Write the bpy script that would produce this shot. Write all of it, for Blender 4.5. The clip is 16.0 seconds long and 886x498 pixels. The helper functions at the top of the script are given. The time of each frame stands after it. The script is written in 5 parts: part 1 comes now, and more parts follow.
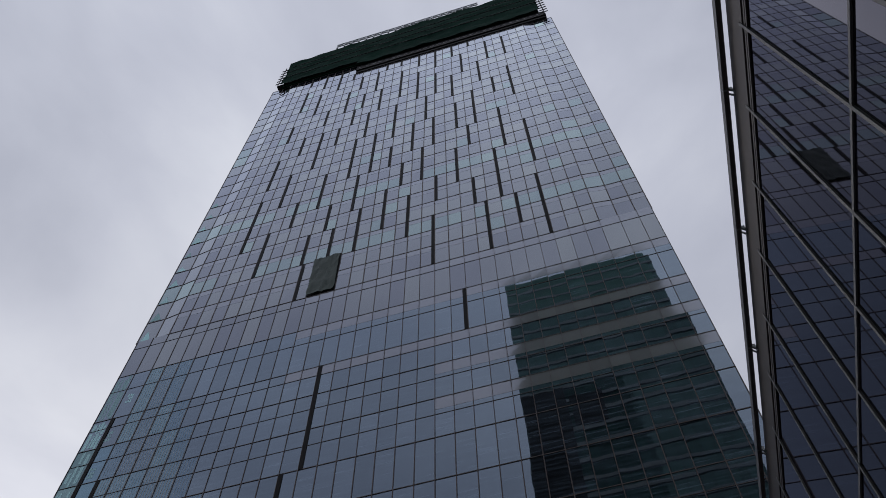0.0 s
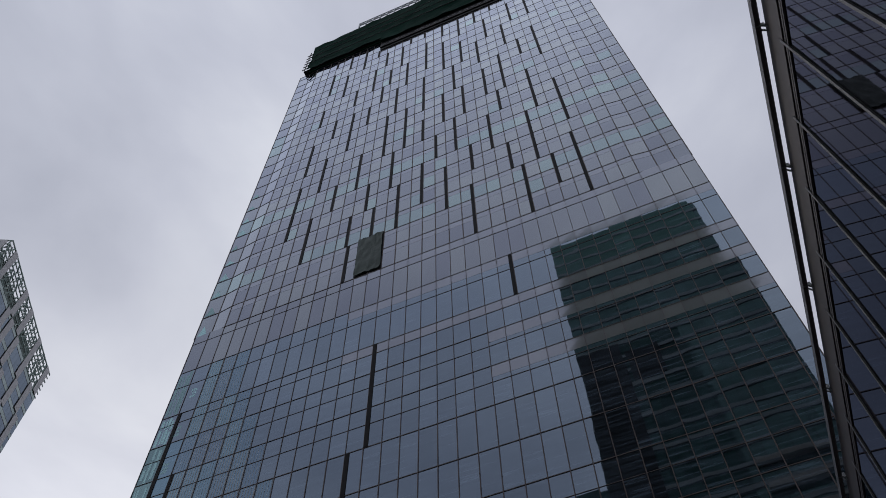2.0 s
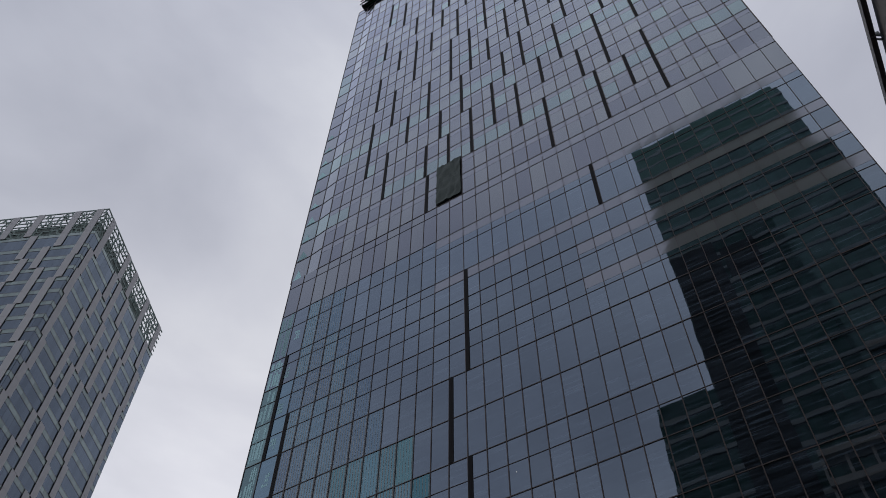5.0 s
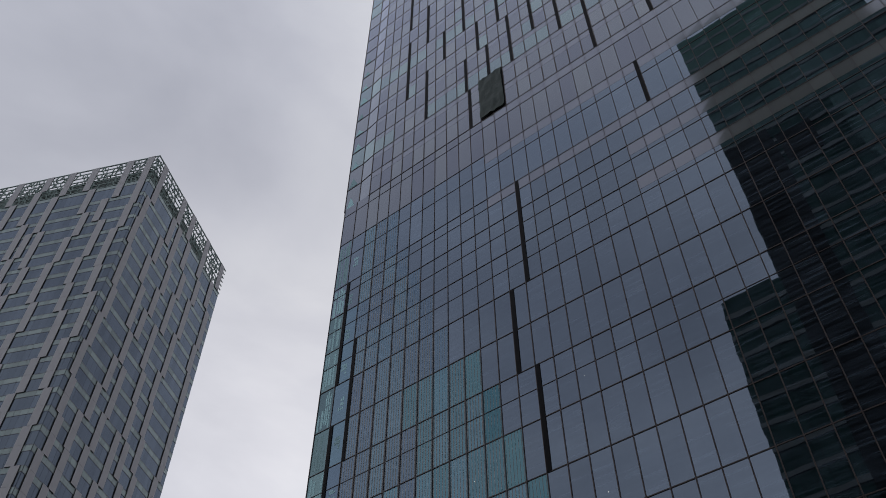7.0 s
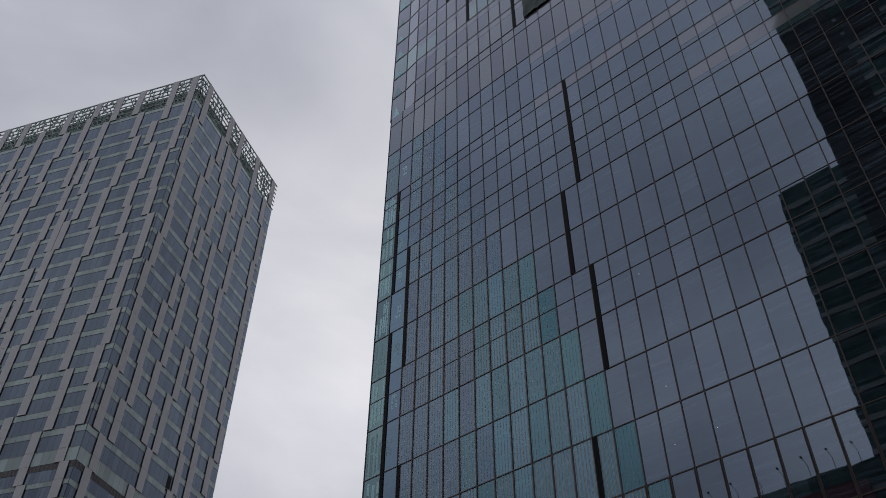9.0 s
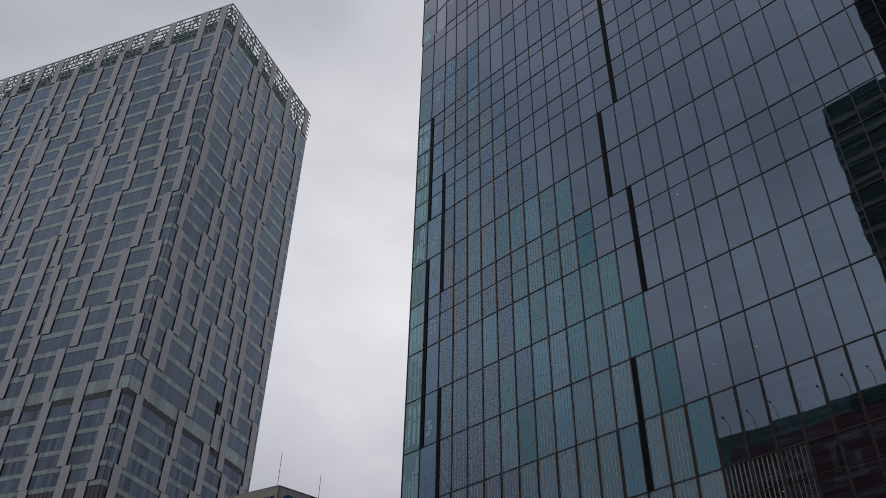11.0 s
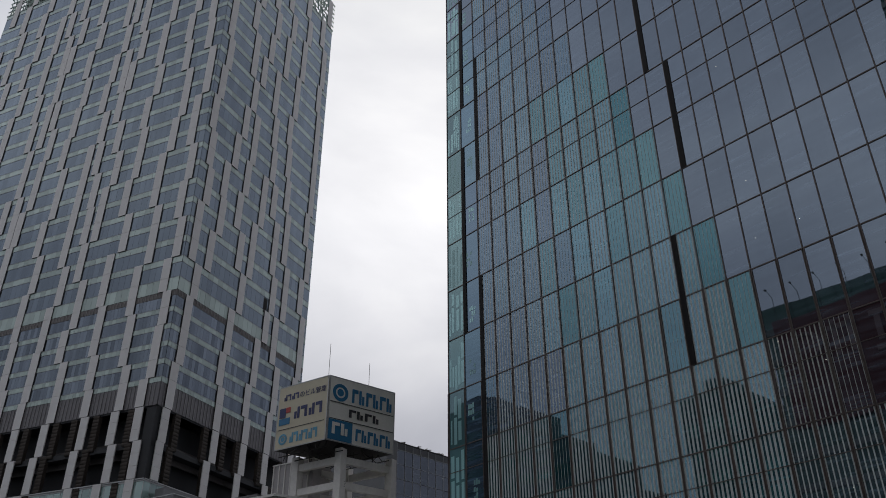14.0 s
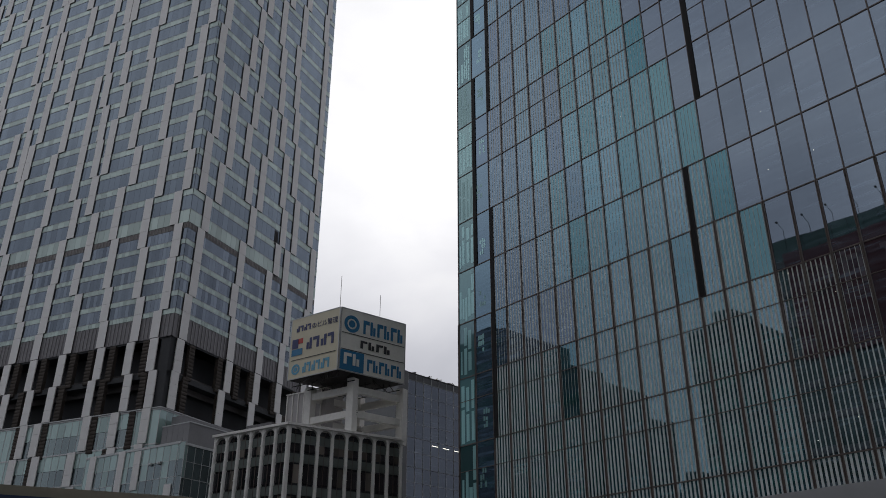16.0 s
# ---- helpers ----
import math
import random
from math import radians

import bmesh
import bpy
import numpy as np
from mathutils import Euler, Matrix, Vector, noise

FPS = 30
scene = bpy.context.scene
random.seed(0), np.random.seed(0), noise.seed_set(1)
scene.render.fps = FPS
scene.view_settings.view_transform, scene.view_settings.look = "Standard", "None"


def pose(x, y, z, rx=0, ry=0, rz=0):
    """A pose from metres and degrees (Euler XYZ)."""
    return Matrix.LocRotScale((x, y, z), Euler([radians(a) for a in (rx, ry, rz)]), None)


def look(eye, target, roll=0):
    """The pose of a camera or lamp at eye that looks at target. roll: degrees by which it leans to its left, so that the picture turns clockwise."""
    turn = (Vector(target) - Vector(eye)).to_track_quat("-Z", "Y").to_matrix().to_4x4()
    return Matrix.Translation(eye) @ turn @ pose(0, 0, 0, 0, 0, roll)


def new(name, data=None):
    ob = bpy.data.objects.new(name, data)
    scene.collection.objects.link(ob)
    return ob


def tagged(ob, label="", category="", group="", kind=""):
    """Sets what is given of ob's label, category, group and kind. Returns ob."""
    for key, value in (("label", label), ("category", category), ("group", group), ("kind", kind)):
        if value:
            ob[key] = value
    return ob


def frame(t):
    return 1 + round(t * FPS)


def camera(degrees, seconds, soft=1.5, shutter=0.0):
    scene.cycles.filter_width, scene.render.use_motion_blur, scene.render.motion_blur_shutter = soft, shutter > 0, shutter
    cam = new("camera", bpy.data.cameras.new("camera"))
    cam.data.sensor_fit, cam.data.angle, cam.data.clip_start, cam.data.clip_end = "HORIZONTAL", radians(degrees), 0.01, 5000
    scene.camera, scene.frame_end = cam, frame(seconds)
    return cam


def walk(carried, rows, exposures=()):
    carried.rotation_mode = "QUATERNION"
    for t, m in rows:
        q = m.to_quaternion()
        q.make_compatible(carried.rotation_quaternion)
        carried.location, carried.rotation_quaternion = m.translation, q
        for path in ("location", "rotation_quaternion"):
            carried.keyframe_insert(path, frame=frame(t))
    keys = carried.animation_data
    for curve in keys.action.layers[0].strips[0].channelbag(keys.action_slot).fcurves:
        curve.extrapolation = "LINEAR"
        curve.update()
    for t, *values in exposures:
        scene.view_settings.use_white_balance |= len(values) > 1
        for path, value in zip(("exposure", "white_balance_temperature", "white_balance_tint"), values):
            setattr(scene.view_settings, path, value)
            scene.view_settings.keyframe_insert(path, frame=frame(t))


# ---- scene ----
# The camera stands on one spot and turns: seconds, yaw, pitch, roll.
EYE = 1.6
cam = camera(54.84, 16.0, soft=0.9)
TURNS = [
    (0.0, -0.07, 62.08, 0.53),
    (0.5, 1.34, 61.67, 0.52),
    (1.0, 2.81, 61.19, 0.58),
    (1.5, 4.47, 60.70, 0.65),
    (2.0, 6.25, 60.15, 0.72),
    (2.5, 7.94, 59.60, 0.79),
    (3.0, 9.23, 58.88, 0.28),
    (5.5, 16.50, 53.71, -0.15),
    (6.0, 18.20, 52.27, 0.17),
    (6.5, 19.87, 50.81, 0.22),
    (7.0, 21.33, 49.39, 0.13),
    (7.5, 22.66, 48.08, -0.06),
    (8.0, 23.92, 46.50, -0.08),
    (8.5, 24.91, 44.80, -0.20),
    (9.0, 25.70, 43.09, -0.37),
    (11.5, 29.26, 36.93, -0.83),
    (12.0, 30.15, 35.73, -0.60),
    (12.5, 30.65, 34.67, -0.48),
    (13.0, 31.21, 33.30, -0.19),
    (13.5, 31.64, 31.91, -0.09),
    (14.0, 32.13, 30.61, 0.14),
    (14.5, 32.35, 29.44, -0.01),
    (15.0, 32.79, 28.36, 0.13),
    (15.5, 32.87, 27.25, -0.06),
    (16.0, 32.76, 26.08, -0.13),
]
walk(cam, [(t, pose(0, 0, EYE, 90 + pitch, roll, yaw)) for t, yaw, pitch, roll in TURNS],
     exposures=[(0.0, 0.05, 6450, 10), (3.0, 0.06, 6450, 10), (5.5, -0.04, 6550, 10), (9.0, -0.08, 6650, 10), (12.5, 0.11, 6800, 8), (16.0, 0.52, 6950, 7)])

# ---- sky and light: bright overcast ----
world = bpy.data.worlds.new("overcast_sky")
scene.world = world
world.use_nodes = True
wt = world.node_tree
wt.nodes.clear()


def node(tree, kind, **sets):
    n = tree.nodes.new(kind)
    for k, v in sets.items():
        if k in n.inputs:
            n.inputs[k].default_value = v
    return n


def ramp(tree, fac, stops):
    n = tree.nodes.new("ShaderNodeValToRGB")
    e = n.color_ramp.elements
    while len(e) < len(stops):
        e.new(0.5)
    for k, (at, c) in enumerate(stops):
        e[k].position = at
        e[k].color = (*c, 1)
    tree.links.new(fac, n.inputs["Fac"])
    return n.outputs["Color"]


def build_sky():
    ln = wt.links.new
    out = wt.nodes.new("ShaderNodeOutputWorld")
    clear = wt.nodes.new("ShaderNodeTexSky")
    clear.sky_type = "NISHITA"
    clear.sun_disc = False
    clear.sun_elevation, clear.sun_rotation = radians(36), radians(-36)
    bg_clear = node(wt, "ShaderNodeBackground", Strength=0.05)
    ln(clear.outputs["Color"], bg_clear.inputs["Color"])
    coord = wt.nodes.new("ShaderNodeTexCoord")
    stretch = wt.nodes.new("ShaderNodeMapping")
    stretch.inputs["Scale"].default_value = (1.0, 1.0, 2.2)
    ln(coord.outputs["Generated"], stretch.inputs["Vector"])
    big = node(wt, "ShaderNodeTexNoise", Scale=2.1, Detail=6.0, Roughness=0.5, Distortion=0.3)
    ln(stretch.outputs["Vector"], big.inputs["Vector"])
    cloud = ramp(wt, big.outputs["Fac"], [(0.30, (0.385, 0.405, 0.485)), (0.50, (0.515, 0.535, 0.62)), (0.70, (0.66, 0.68, 0.75))])
    # lighter towards the thin cloud low in the sky, darker overhead
    part_z = wt.nodes.new("ShaderNodeSeparateXYZ")
    ln(coord.outputs["Generated"], part_z.inputs["Vector"])
    height = ramp(wt, part_z.outputs["Z"], [(0.0, (0.68, 0.68, 0.70)), (0.30, (0.71, 0.71, 0.735)), (0.52, (1.06, 1.06, 1.06)), (0.72, (0.93, 0.93, 0.93)), (1.0, (1.10, 1.10, 1.10))])
    mul = wt.nodes.new("ShaderNodeMix")
    mul.data_type, mul.blend_type = "RGBA", "MULTIPLY"
    mul.inputs["Factor"].default_value = 1.0
    ln(cloud, mul.inputs["A"])
    ln(height, mul.inputs["B"])
    # thin cloud glows round the hidden sun
    dot = wt.nodes.new("ShaderNodeVectorMath")
    dot.operation = "DOT_PRODUCT"
    dot.inputs[1].default_value = (-0.475, 0.653, 0.588)
    ln(coord.outputs["Generated"], dot.inputs[0])
    halo = ramp(wt, dot.outputs["Value"], [(0.0, (1, 1, 1)), (0.80, (1.0, 1.0, 1.0)), (0.955, (1.07, 1.065, 1.05)), (1.0, (1.42, 1.40, 1.34))])
    mul2 = wt.nodes.new("ShaderNodeMix")
    mul2.data_type, mul2.blend_type = "RGBA", "MULTIPLY"
    mul2.inputs["Factor"].default_value = 1.0
    ln(mul.outputs["Result"], mul2.inputs["A"])
    ln(halo, mul2.inputs["B"])
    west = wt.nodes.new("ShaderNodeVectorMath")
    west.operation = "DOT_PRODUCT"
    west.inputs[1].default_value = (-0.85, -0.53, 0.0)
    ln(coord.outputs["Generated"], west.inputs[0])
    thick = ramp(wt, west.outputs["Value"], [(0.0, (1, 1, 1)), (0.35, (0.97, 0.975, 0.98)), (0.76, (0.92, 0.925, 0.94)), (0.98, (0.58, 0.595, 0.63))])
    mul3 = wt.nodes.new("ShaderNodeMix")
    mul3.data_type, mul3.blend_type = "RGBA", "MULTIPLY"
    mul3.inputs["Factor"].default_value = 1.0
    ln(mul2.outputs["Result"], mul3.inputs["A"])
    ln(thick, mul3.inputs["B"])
    bg = node(wt, "ShaderNodeBackground", Strength=1.0)
    east = wt.nodes.new("ShaderNodeVectorMath")
    east.operation = "DOT_PRODUCT"
    east.inputs[1].default_value = (0.98, 0.2, 0.0)
    ln(coord.outputs["Generated"], east.inputs[0])
    grey = ramp(wt, east.outputs["Value"], [(0.3, (1, 1, 1)), (0.6, (0.80, 0.80, 0.82)), (0.95, (0.58, 0.58, 0.61))])
    mul4 = wt.nodes.new("ShaderNodeMix")
    mul4.data_type, mul4.blend_type = "RGBA", "MULTIPLY"
    mul4.inputs["Factor"].default_value = 1.0
    ln(mul3.outputs["Result"], mul4.inputs["A"])
    ln(grey, mul4.inputs["B"])
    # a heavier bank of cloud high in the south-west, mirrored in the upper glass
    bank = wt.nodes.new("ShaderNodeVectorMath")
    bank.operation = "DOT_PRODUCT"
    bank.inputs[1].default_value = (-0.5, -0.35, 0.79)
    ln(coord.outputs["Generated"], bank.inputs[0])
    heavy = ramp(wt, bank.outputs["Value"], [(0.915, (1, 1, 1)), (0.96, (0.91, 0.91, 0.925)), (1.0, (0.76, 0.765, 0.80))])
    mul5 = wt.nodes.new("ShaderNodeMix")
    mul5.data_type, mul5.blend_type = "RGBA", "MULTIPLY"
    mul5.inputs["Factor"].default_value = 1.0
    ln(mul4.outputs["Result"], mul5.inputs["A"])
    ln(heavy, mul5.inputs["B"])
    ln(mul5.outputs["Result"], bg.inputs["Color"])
    mix = node(wt, "ShaderNodeMixShader", Fac=0.93)
    ln(bg_clear.outputs[0], mix.inputs[1])
    ln(bg.outputs[0], mix.inputs[2])
    ln(mix.outputs[0], out.inputs["Surface"])


build_sky()
sun_data = bpy.data.lights.new("sun", "SUN")
sun_data.energy, sun_data.angle, sun_data.color = 0.6, radians(25), (1.0, 0.97, 0.93)
sun = new("sun", sun_data)
sun.matrix_world = look((-47.5, 65.3, 58.8), (0, 0, 0))


# ---- materials ----
def material(name, colour, rough=0.5, metal=0.0, vary=0.12, grain=4.0, bump=0.0, bump_scale=30.0, spec=0.5, tone=0.0, island=False):
    m = bpy.data.materials.new(name)
    m.use_nodes = True
    t = m.node_tree
    p = t.nodes["Principled BSDF"]
    p.inputs["Roughness"].default_value = rough
    p.inputs["Metallic"].default_value = metal
    p.inputs["Specular IOR Level"].default_value = spec
    coord = t.nodes.new("ShaderNodeTexCoord")
    n1 = node(t, "ShaderNodeTexNoise", Scale=grain, Detail=5.0, Roughness=0.6)
    n2 = node(t, "ShaderNodeTexNoise", Scale=grain * 0.12, Detail=3.0)
    for n in (n1, n2):
        t.links.new(coord.outputs["Object"], n.inputs["Vector"])
    add = t.nodes.new("ShaderNodeMath")
    add.operation = "ADD"
    t.links.new(n1.outputs["Fac"], add.inputs[0])
    t.links.new(n2.outputs["Fac"], add.inputs[1])
    fac = add.outputs[0]
    if tone:
        if island:
            rnd = t.nodes.new("ShaderNodeNewGeometry").outputs["Random Per Island"]
        else:
            rnd = t.nodes.new("ShaderNodeObjectInfo").outputs["Random"]
        more = t.nodes.new("ShaderNodeMath")
        more.operation = "MULTIPLY_ADD"
        more.inputs[1].default_value = tone
        t.links.new(rnd, more.inputs[0])
        t.links.new(fac, more.inputs[2])
        fac = more.outputs[0]
    lo, hi = 1 - vary, 1 + vary
    half = t.nodes.new("ShaderNodeMath")
    half.operation = "MULTIPLY"
    half.inputs[1].default_value = 0.5
    t.links.new(fac, half.inputs[0])
    col = ramp(t, half.outputs[0], [(0.25, tuple(min(1, c * lo) for c in colour)), (0.75 + tone / 2, tuple(min(1, c * hi) for c in colour))])
    t.links.new(col, p.inputs["Base Color"])
    if bump:
        nb = node(t, "ShaderNodeTexNoise", Scale=bump_scale, Detail=3.0)
        t.links.new(coord.outputs["Object"], nb.inputs["Vector"])
        b = node(t, "ShaderNodeBump", Strength=bump, Distance=0.02)
        t.links.new(nb.outputs["Fac"], b.inputs["Height"])
        t.links.new(b.outputs["Normal"], p.inputs["Normal"])
    return m


def coated_glass(name, body, mirror, gloss=0.4, rough=0.015, wave=0.004, wave_scale=0.45, tone=0.25, island=False, other=None, streak=0.0):
    """Sun-control glass: a dark tinted body under a mirror coating that grows stronger at a grazing view; the panes are slightly bowed."""
    m = bpy.data.materials.new(name)
    m.use_nodes = True
    t = m.node_tree
    t.nodes.clear()
    ln = t.links.new
    out = t.nodes.new("ShaderNodeOutputMaterial")
    coord = t.nodes.new("ShaderNodeTexCoord")
    info = t.nodes.new("ShaderNodeNewGeometry").outputs["Random Per Island"] if island else t.nodes.new("ShaderNodeObjectInfo").outputs["Random"]
    nz = t.nodes.new("ShaderNodeTexNoise")
    nz.noise_dimensions = "4D"
    nz.inputs["Scale"].default_value, nz.inputs["Detail"].default_value, nz.inputs["Roughness"].default_value = wave_scale, 1.0, 0.4
    shift = t.nodes.new("ShaderNodeMath")
    shift.operation = "MULTIPLY"
    shift.inputs[1].default_value = 37.0
    ln(info, shift.inputs[0])
    ln(shift.outputs[0], nz.inputs["W"])
    ln(coord.outputs["Object"], nz.inputs["Vector"])
    b = node(t, "ShaderNodeBump", Strength=1.0, Distance=wave)
    ln(nz.outputs["Fac"], b.inputs["Height"])
    body_col = ramp(t, info, [(0.0, tuple(c * (1 - tone) for c in body)), (1.0, tuple(c * (1 + tone) for c in body))])
    mir_col = ramp(t, info, [(0.0, tuple(c * (1 - tone * 0.3) for c in mirror)), (1.0, tuple(min(1, c * (1 + tone * 0.3)) for c in (other or mirror)))])
    d = t.nodes.new("ShaderNodeBsdfDiffuse")
    if streak:
        # level noise bands in the body colour, painted for lit ceilings and blinds inside
        band = t.nodes.new("ShaderNodeTexNoise")
        band.noise_dimensions = "4D"
        band.inputs["Scale"].default_value, band.inputs["Detail"].default_value = 1.0, 4.0
        flat = t.nodes.new("ShaderNodeMapping")
        flat.inputs["Scale"].default_value = (0.22, 1.0, 3.6)
        ln(coord.outputs["Object"], flat.inputs["Vector"])
        ln(flat.outputs["Vector"], band.inputs["Vector"])
        ln(shift.outputs[0], band.inputs["W"])
        gain = ramp(t, band.outputs["Fac"], [(0.40, (1 - streak,) * 3), (0.56, (1, 1, 1)), (0.72, (1 + 2.2 * streak,) * 3)])
        times = t.nodes.new("ShaderNodeMix")
        times.data_type, times.blend_type = "RGBA", "MULTIPLY"
        times.inputs["Factor"].default_value = 1.0
        ln(body_col, times.inputs["A"])
        ln(gain, times.inputs["B"])
        body_col = times.outputs["Result"]
    ln(body_col, d.inputs["Color"])
    g = node(t, "ShaderNodeBsdfGlossy", Roughness=rough)
    ln(mir_col, g.inputs["Color"])
    ln(b.outputs["Normal"], g.inputs["Normal"])
    fr = node(t, "ShaderNodeFresnel", IOR=1.5)
    k = node(t, "ShaderNodeMapRange")
    k.inputs["From Min"].default_value, k.inputs["From Max"].default_value = 0.04, 0.36
    k.inputs["To Min"].default_value, k.inputs["To Max"].default_value = gloss, 1.0
    ln(fr.outputs[0], k.inputs["Value"])
    mix = t.nodes.new("ShaderNodeMixShader")
    ln(k.outputs["Result"], mix.inputs["Fac"])
    ln(d.outputs[0], mix.inputs[1])
    ln(g.outputs[0], mix.inputs[2])
    ln(mix.outputs[0], out.inputs["Surface"])
    return m


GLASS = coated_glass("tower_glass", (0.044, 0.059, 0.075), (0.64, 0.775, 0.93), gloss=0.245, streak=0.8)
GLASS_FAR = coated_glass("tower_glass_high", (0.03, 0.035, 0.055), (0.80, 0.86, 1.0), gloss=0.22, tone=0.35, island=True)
GLASS_TEAL = coated_glass("teal_glass", (0.018, 0.09, 0.116), (0.38, 0.80, 0.92), gloss=0.23, tone=0.3, other=(0.50, 0.86, 0.92))
GLASS_FRIT_HIGH = coated_glass("fritted_blue_glass", (0.056, 0.090, 0.136), (0.58, 0.77, 1.0), gloss=0.25, tone=0.4, other=(0.50, 0.76, 1.0), streak=0.5)
GLASS_FRIT = coated_glass("fritted_teal_glass", (0.026, 0.090, 0.108), (0.42, 0.80, 0.90), gloss=0.30, tone=0.45, other=(0.46, 0.74, 1.0), streak=0.5)
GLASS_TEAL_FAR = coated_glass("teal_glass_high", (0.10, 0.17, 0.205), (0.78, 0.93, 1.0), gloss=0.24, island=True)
SPANDREL = coated_glass("spandrel_glass", (0.25, 0.245, 0.235), (0.78, 0.84, 0.98), gloss=0.20, rough=0.11, tone=0.10, island=True)
SPANDREL_NEAR = coated_glass("spandrel_glass_near", (0.235, 0.225, 0.21), (0.78, 0.84, 0.98), gloss=0.20, rough=0.11, tone=0.10)
MULLION = material("bronze_mullion", (0.122, 0.096, 0.087), 0.5, 0.2)
SLOT = material("black_slot_and_shade", (0.010, 0.009, 0.009), 0.6, 0.0, spec=0.16)
FRIT_SOFT = material("sparse_frit_line", (0.46, 0.48, 0.455), 0.4)
FRIT = material("white_frit_line", (0.60, 0.64, 0.635), 0.5)
GLASS_CORNER = coated_glass("clear_corner_glass", (0.10, 0.21, 0.225), (0.62, 0.88, 0.95), gloss=0.18, tone=0.6)
BLIND = coated_glass("pale_inner_glass", (0.33, 0.58, 0.59), (0.6, 0.85, 0.85), gloss=0.15, rough=0.1, tone=0.5)
LAMP = bpy.data.materials.new("lit_ceiling_lamp")
LAMP.use_nodes = True
LAMP.node_tree.nodes["Principled BSDF"].inputs["Emission Color"].default_value = (1.0, 0.95, 0.85, 1)
LAMP.node_tree.nodes["Principled BSDF"].inputs["Emission Strength"].default_value = 1.2
CORE = material("dark_core_and_shade", (0.03, 0.032, 0.035), 0.8)
CONCRETE = material("concrete", (0.36, 0.35, 0.33), 0.85, bump=0.25, grain=1.2)
NET = material("green_safety_net", (0.006, 0.034, 0.022), 0.9, spec=0.1, vary=0.5, grain=0.8, bump=0.6, bump_scale=6)
STEEL_DARK = material("dark_scaffold_steel", (0.03, 0.028, 0.027), 0.6, 0.4)
STEEL_LIGHT = material("galvanised_steel", (0.45, 0.46, 0.47), 0.45, 0.5)
SHEET = material("grey_green_tarpaulin", (0.13, 0.16, 0.14), 0.75, bump=0.5, bump_scale=2.0, vary=0.2)
PANEL = material("pale_grey_aluminium_panel", (0.57, 0.56, 0.545), 0.45, 0.15, vary=0.05, tone=0.25)
STREAM_GLASS = coated_glass("office_glass", (0.062, 0.074, 0.082), (0.57, 0.68, 0.80), gloss=0.155, wave=0.002, island=True)
HOTEL_GLASS = coated_glass("hotel_glass", (0.05, 0.055, 0.06), (0.52, 0.62, 0.74), gloss=0.18, wave=0.002, tone=0.75, island=True)
HOTEL_GLASS_NEAR = coated_glass("hotel_glass_near", (0.05, 0.055, 0.06), (0.52, 0.62, 0.74), gloss=0.18, wave=0.002, tone=0.75)
RETURN = material("dark_panel_return", (0.035, 0.03, 0.029), 0.7)
GRILLE = material("brown_grille", (0.125, 0.115, 0.11), 0.6)
STREAM_BAND = coated_glass("pale_green_spandrel", (0.31, 0.38, 0.345), (0.75, 0.85, 0.82), gloss=0.13, rough=0.1, island=True)
# same aluminium as PANEL, lightened: sunlight put into the colour
PANEL_SUNLIT = material("sunlit_aluminium_panel", (0.60, 0.59, 0.575), 0.5, 0.1, vary=0.06, tone=0.2)
LOUVRE = material("grey_louvre", (0.14, 0.135, 0.14), 0.5, 0.3)
LOUVRE_FIN = material("grey_louvre_fin", (0.21, 0.205, 0.205), 0.5, 0.2)
ASPHALT = material("asphalt", (0.05, 0.05, 0.052), 0.9, bump=0.4, bump_scale=60, grain=8)


# ---- building helpers ----
def box(bm, x0, x1, y0, y1, z0, z1, bevel=0.0):
    v = [bm.verts.new((x, y, z)) for x in (x0, x1) for y in (y0, y1) for z in (z0, z1)]
    for f in ((0, 1, 3, 2), (4, 6, 7, 5), (0, 4, 5, 1), (2, 3, 7, 6), (0, 2, 6, 4), (1, 5, 7, 3)):
        bm.faces.new([v[i] for i in f])
    return v


def bar(bm, a, b, r, n=6):
    """A round bar from a to b."""
    a, b = Vector(a), Vector(b)
    q = (b - a).to_track_quat("Z", "Y")
    rings = []
    for p in (a, b):
        rings.append([bm.verts.new(p + q @ Vector((r * math.cos(2 * math.pi * i / n), r * math.sin(2 * math.pi * i / n), 0))) for i in range(n)])
    for i in range(n):
        bm.faces.new((rings[0][i], rings[0][(i + 1) % n], rings[1][(i + 1) % n], rings[1][i]))
    bm.faces.new(rings[0][::-1])
    bm.faces.new(rings[1])


def mesh_of(name, bm, mat):
    bmesh.ops.recalc_face_normals(bm, faces=bm.faces)
    me = bpy.data.meshes.new(name)
    bm.to_mesh(me)
    bm.free()
    me.materials.append(mat)
    return me


def part(name, bm, mat, parent=None, label="", kind=""):
    ob = new(name, mesh_of(name, bm, mat))
    ob.parent = parent
    return tagged(ob, label=label, kind=kind)


def piece(name, me, parent, m):
    ob = new(name, me)
    ob.parent = parent
    ob.matrix_basis = m
    return ob


def thing(name, m, label, category, group="", kind=""):
    ob = new(name)
    ob.matrix_world = m
    return tagged(ob, label=label, category=category, group=group, kind=kind)


def boxes(rows):
    bm = bmesh.new()
    for r in rows:
        box(bm, *r)
    return bm


# ---- ground ----
g = bmesh.new()
box(g, -2500, 2500, -2500, 2500, -0.5, 0.0)
tagged(part("ground", g, ASPHALT), "grey asphalt street ground between the towers", "ground", kind="structure")

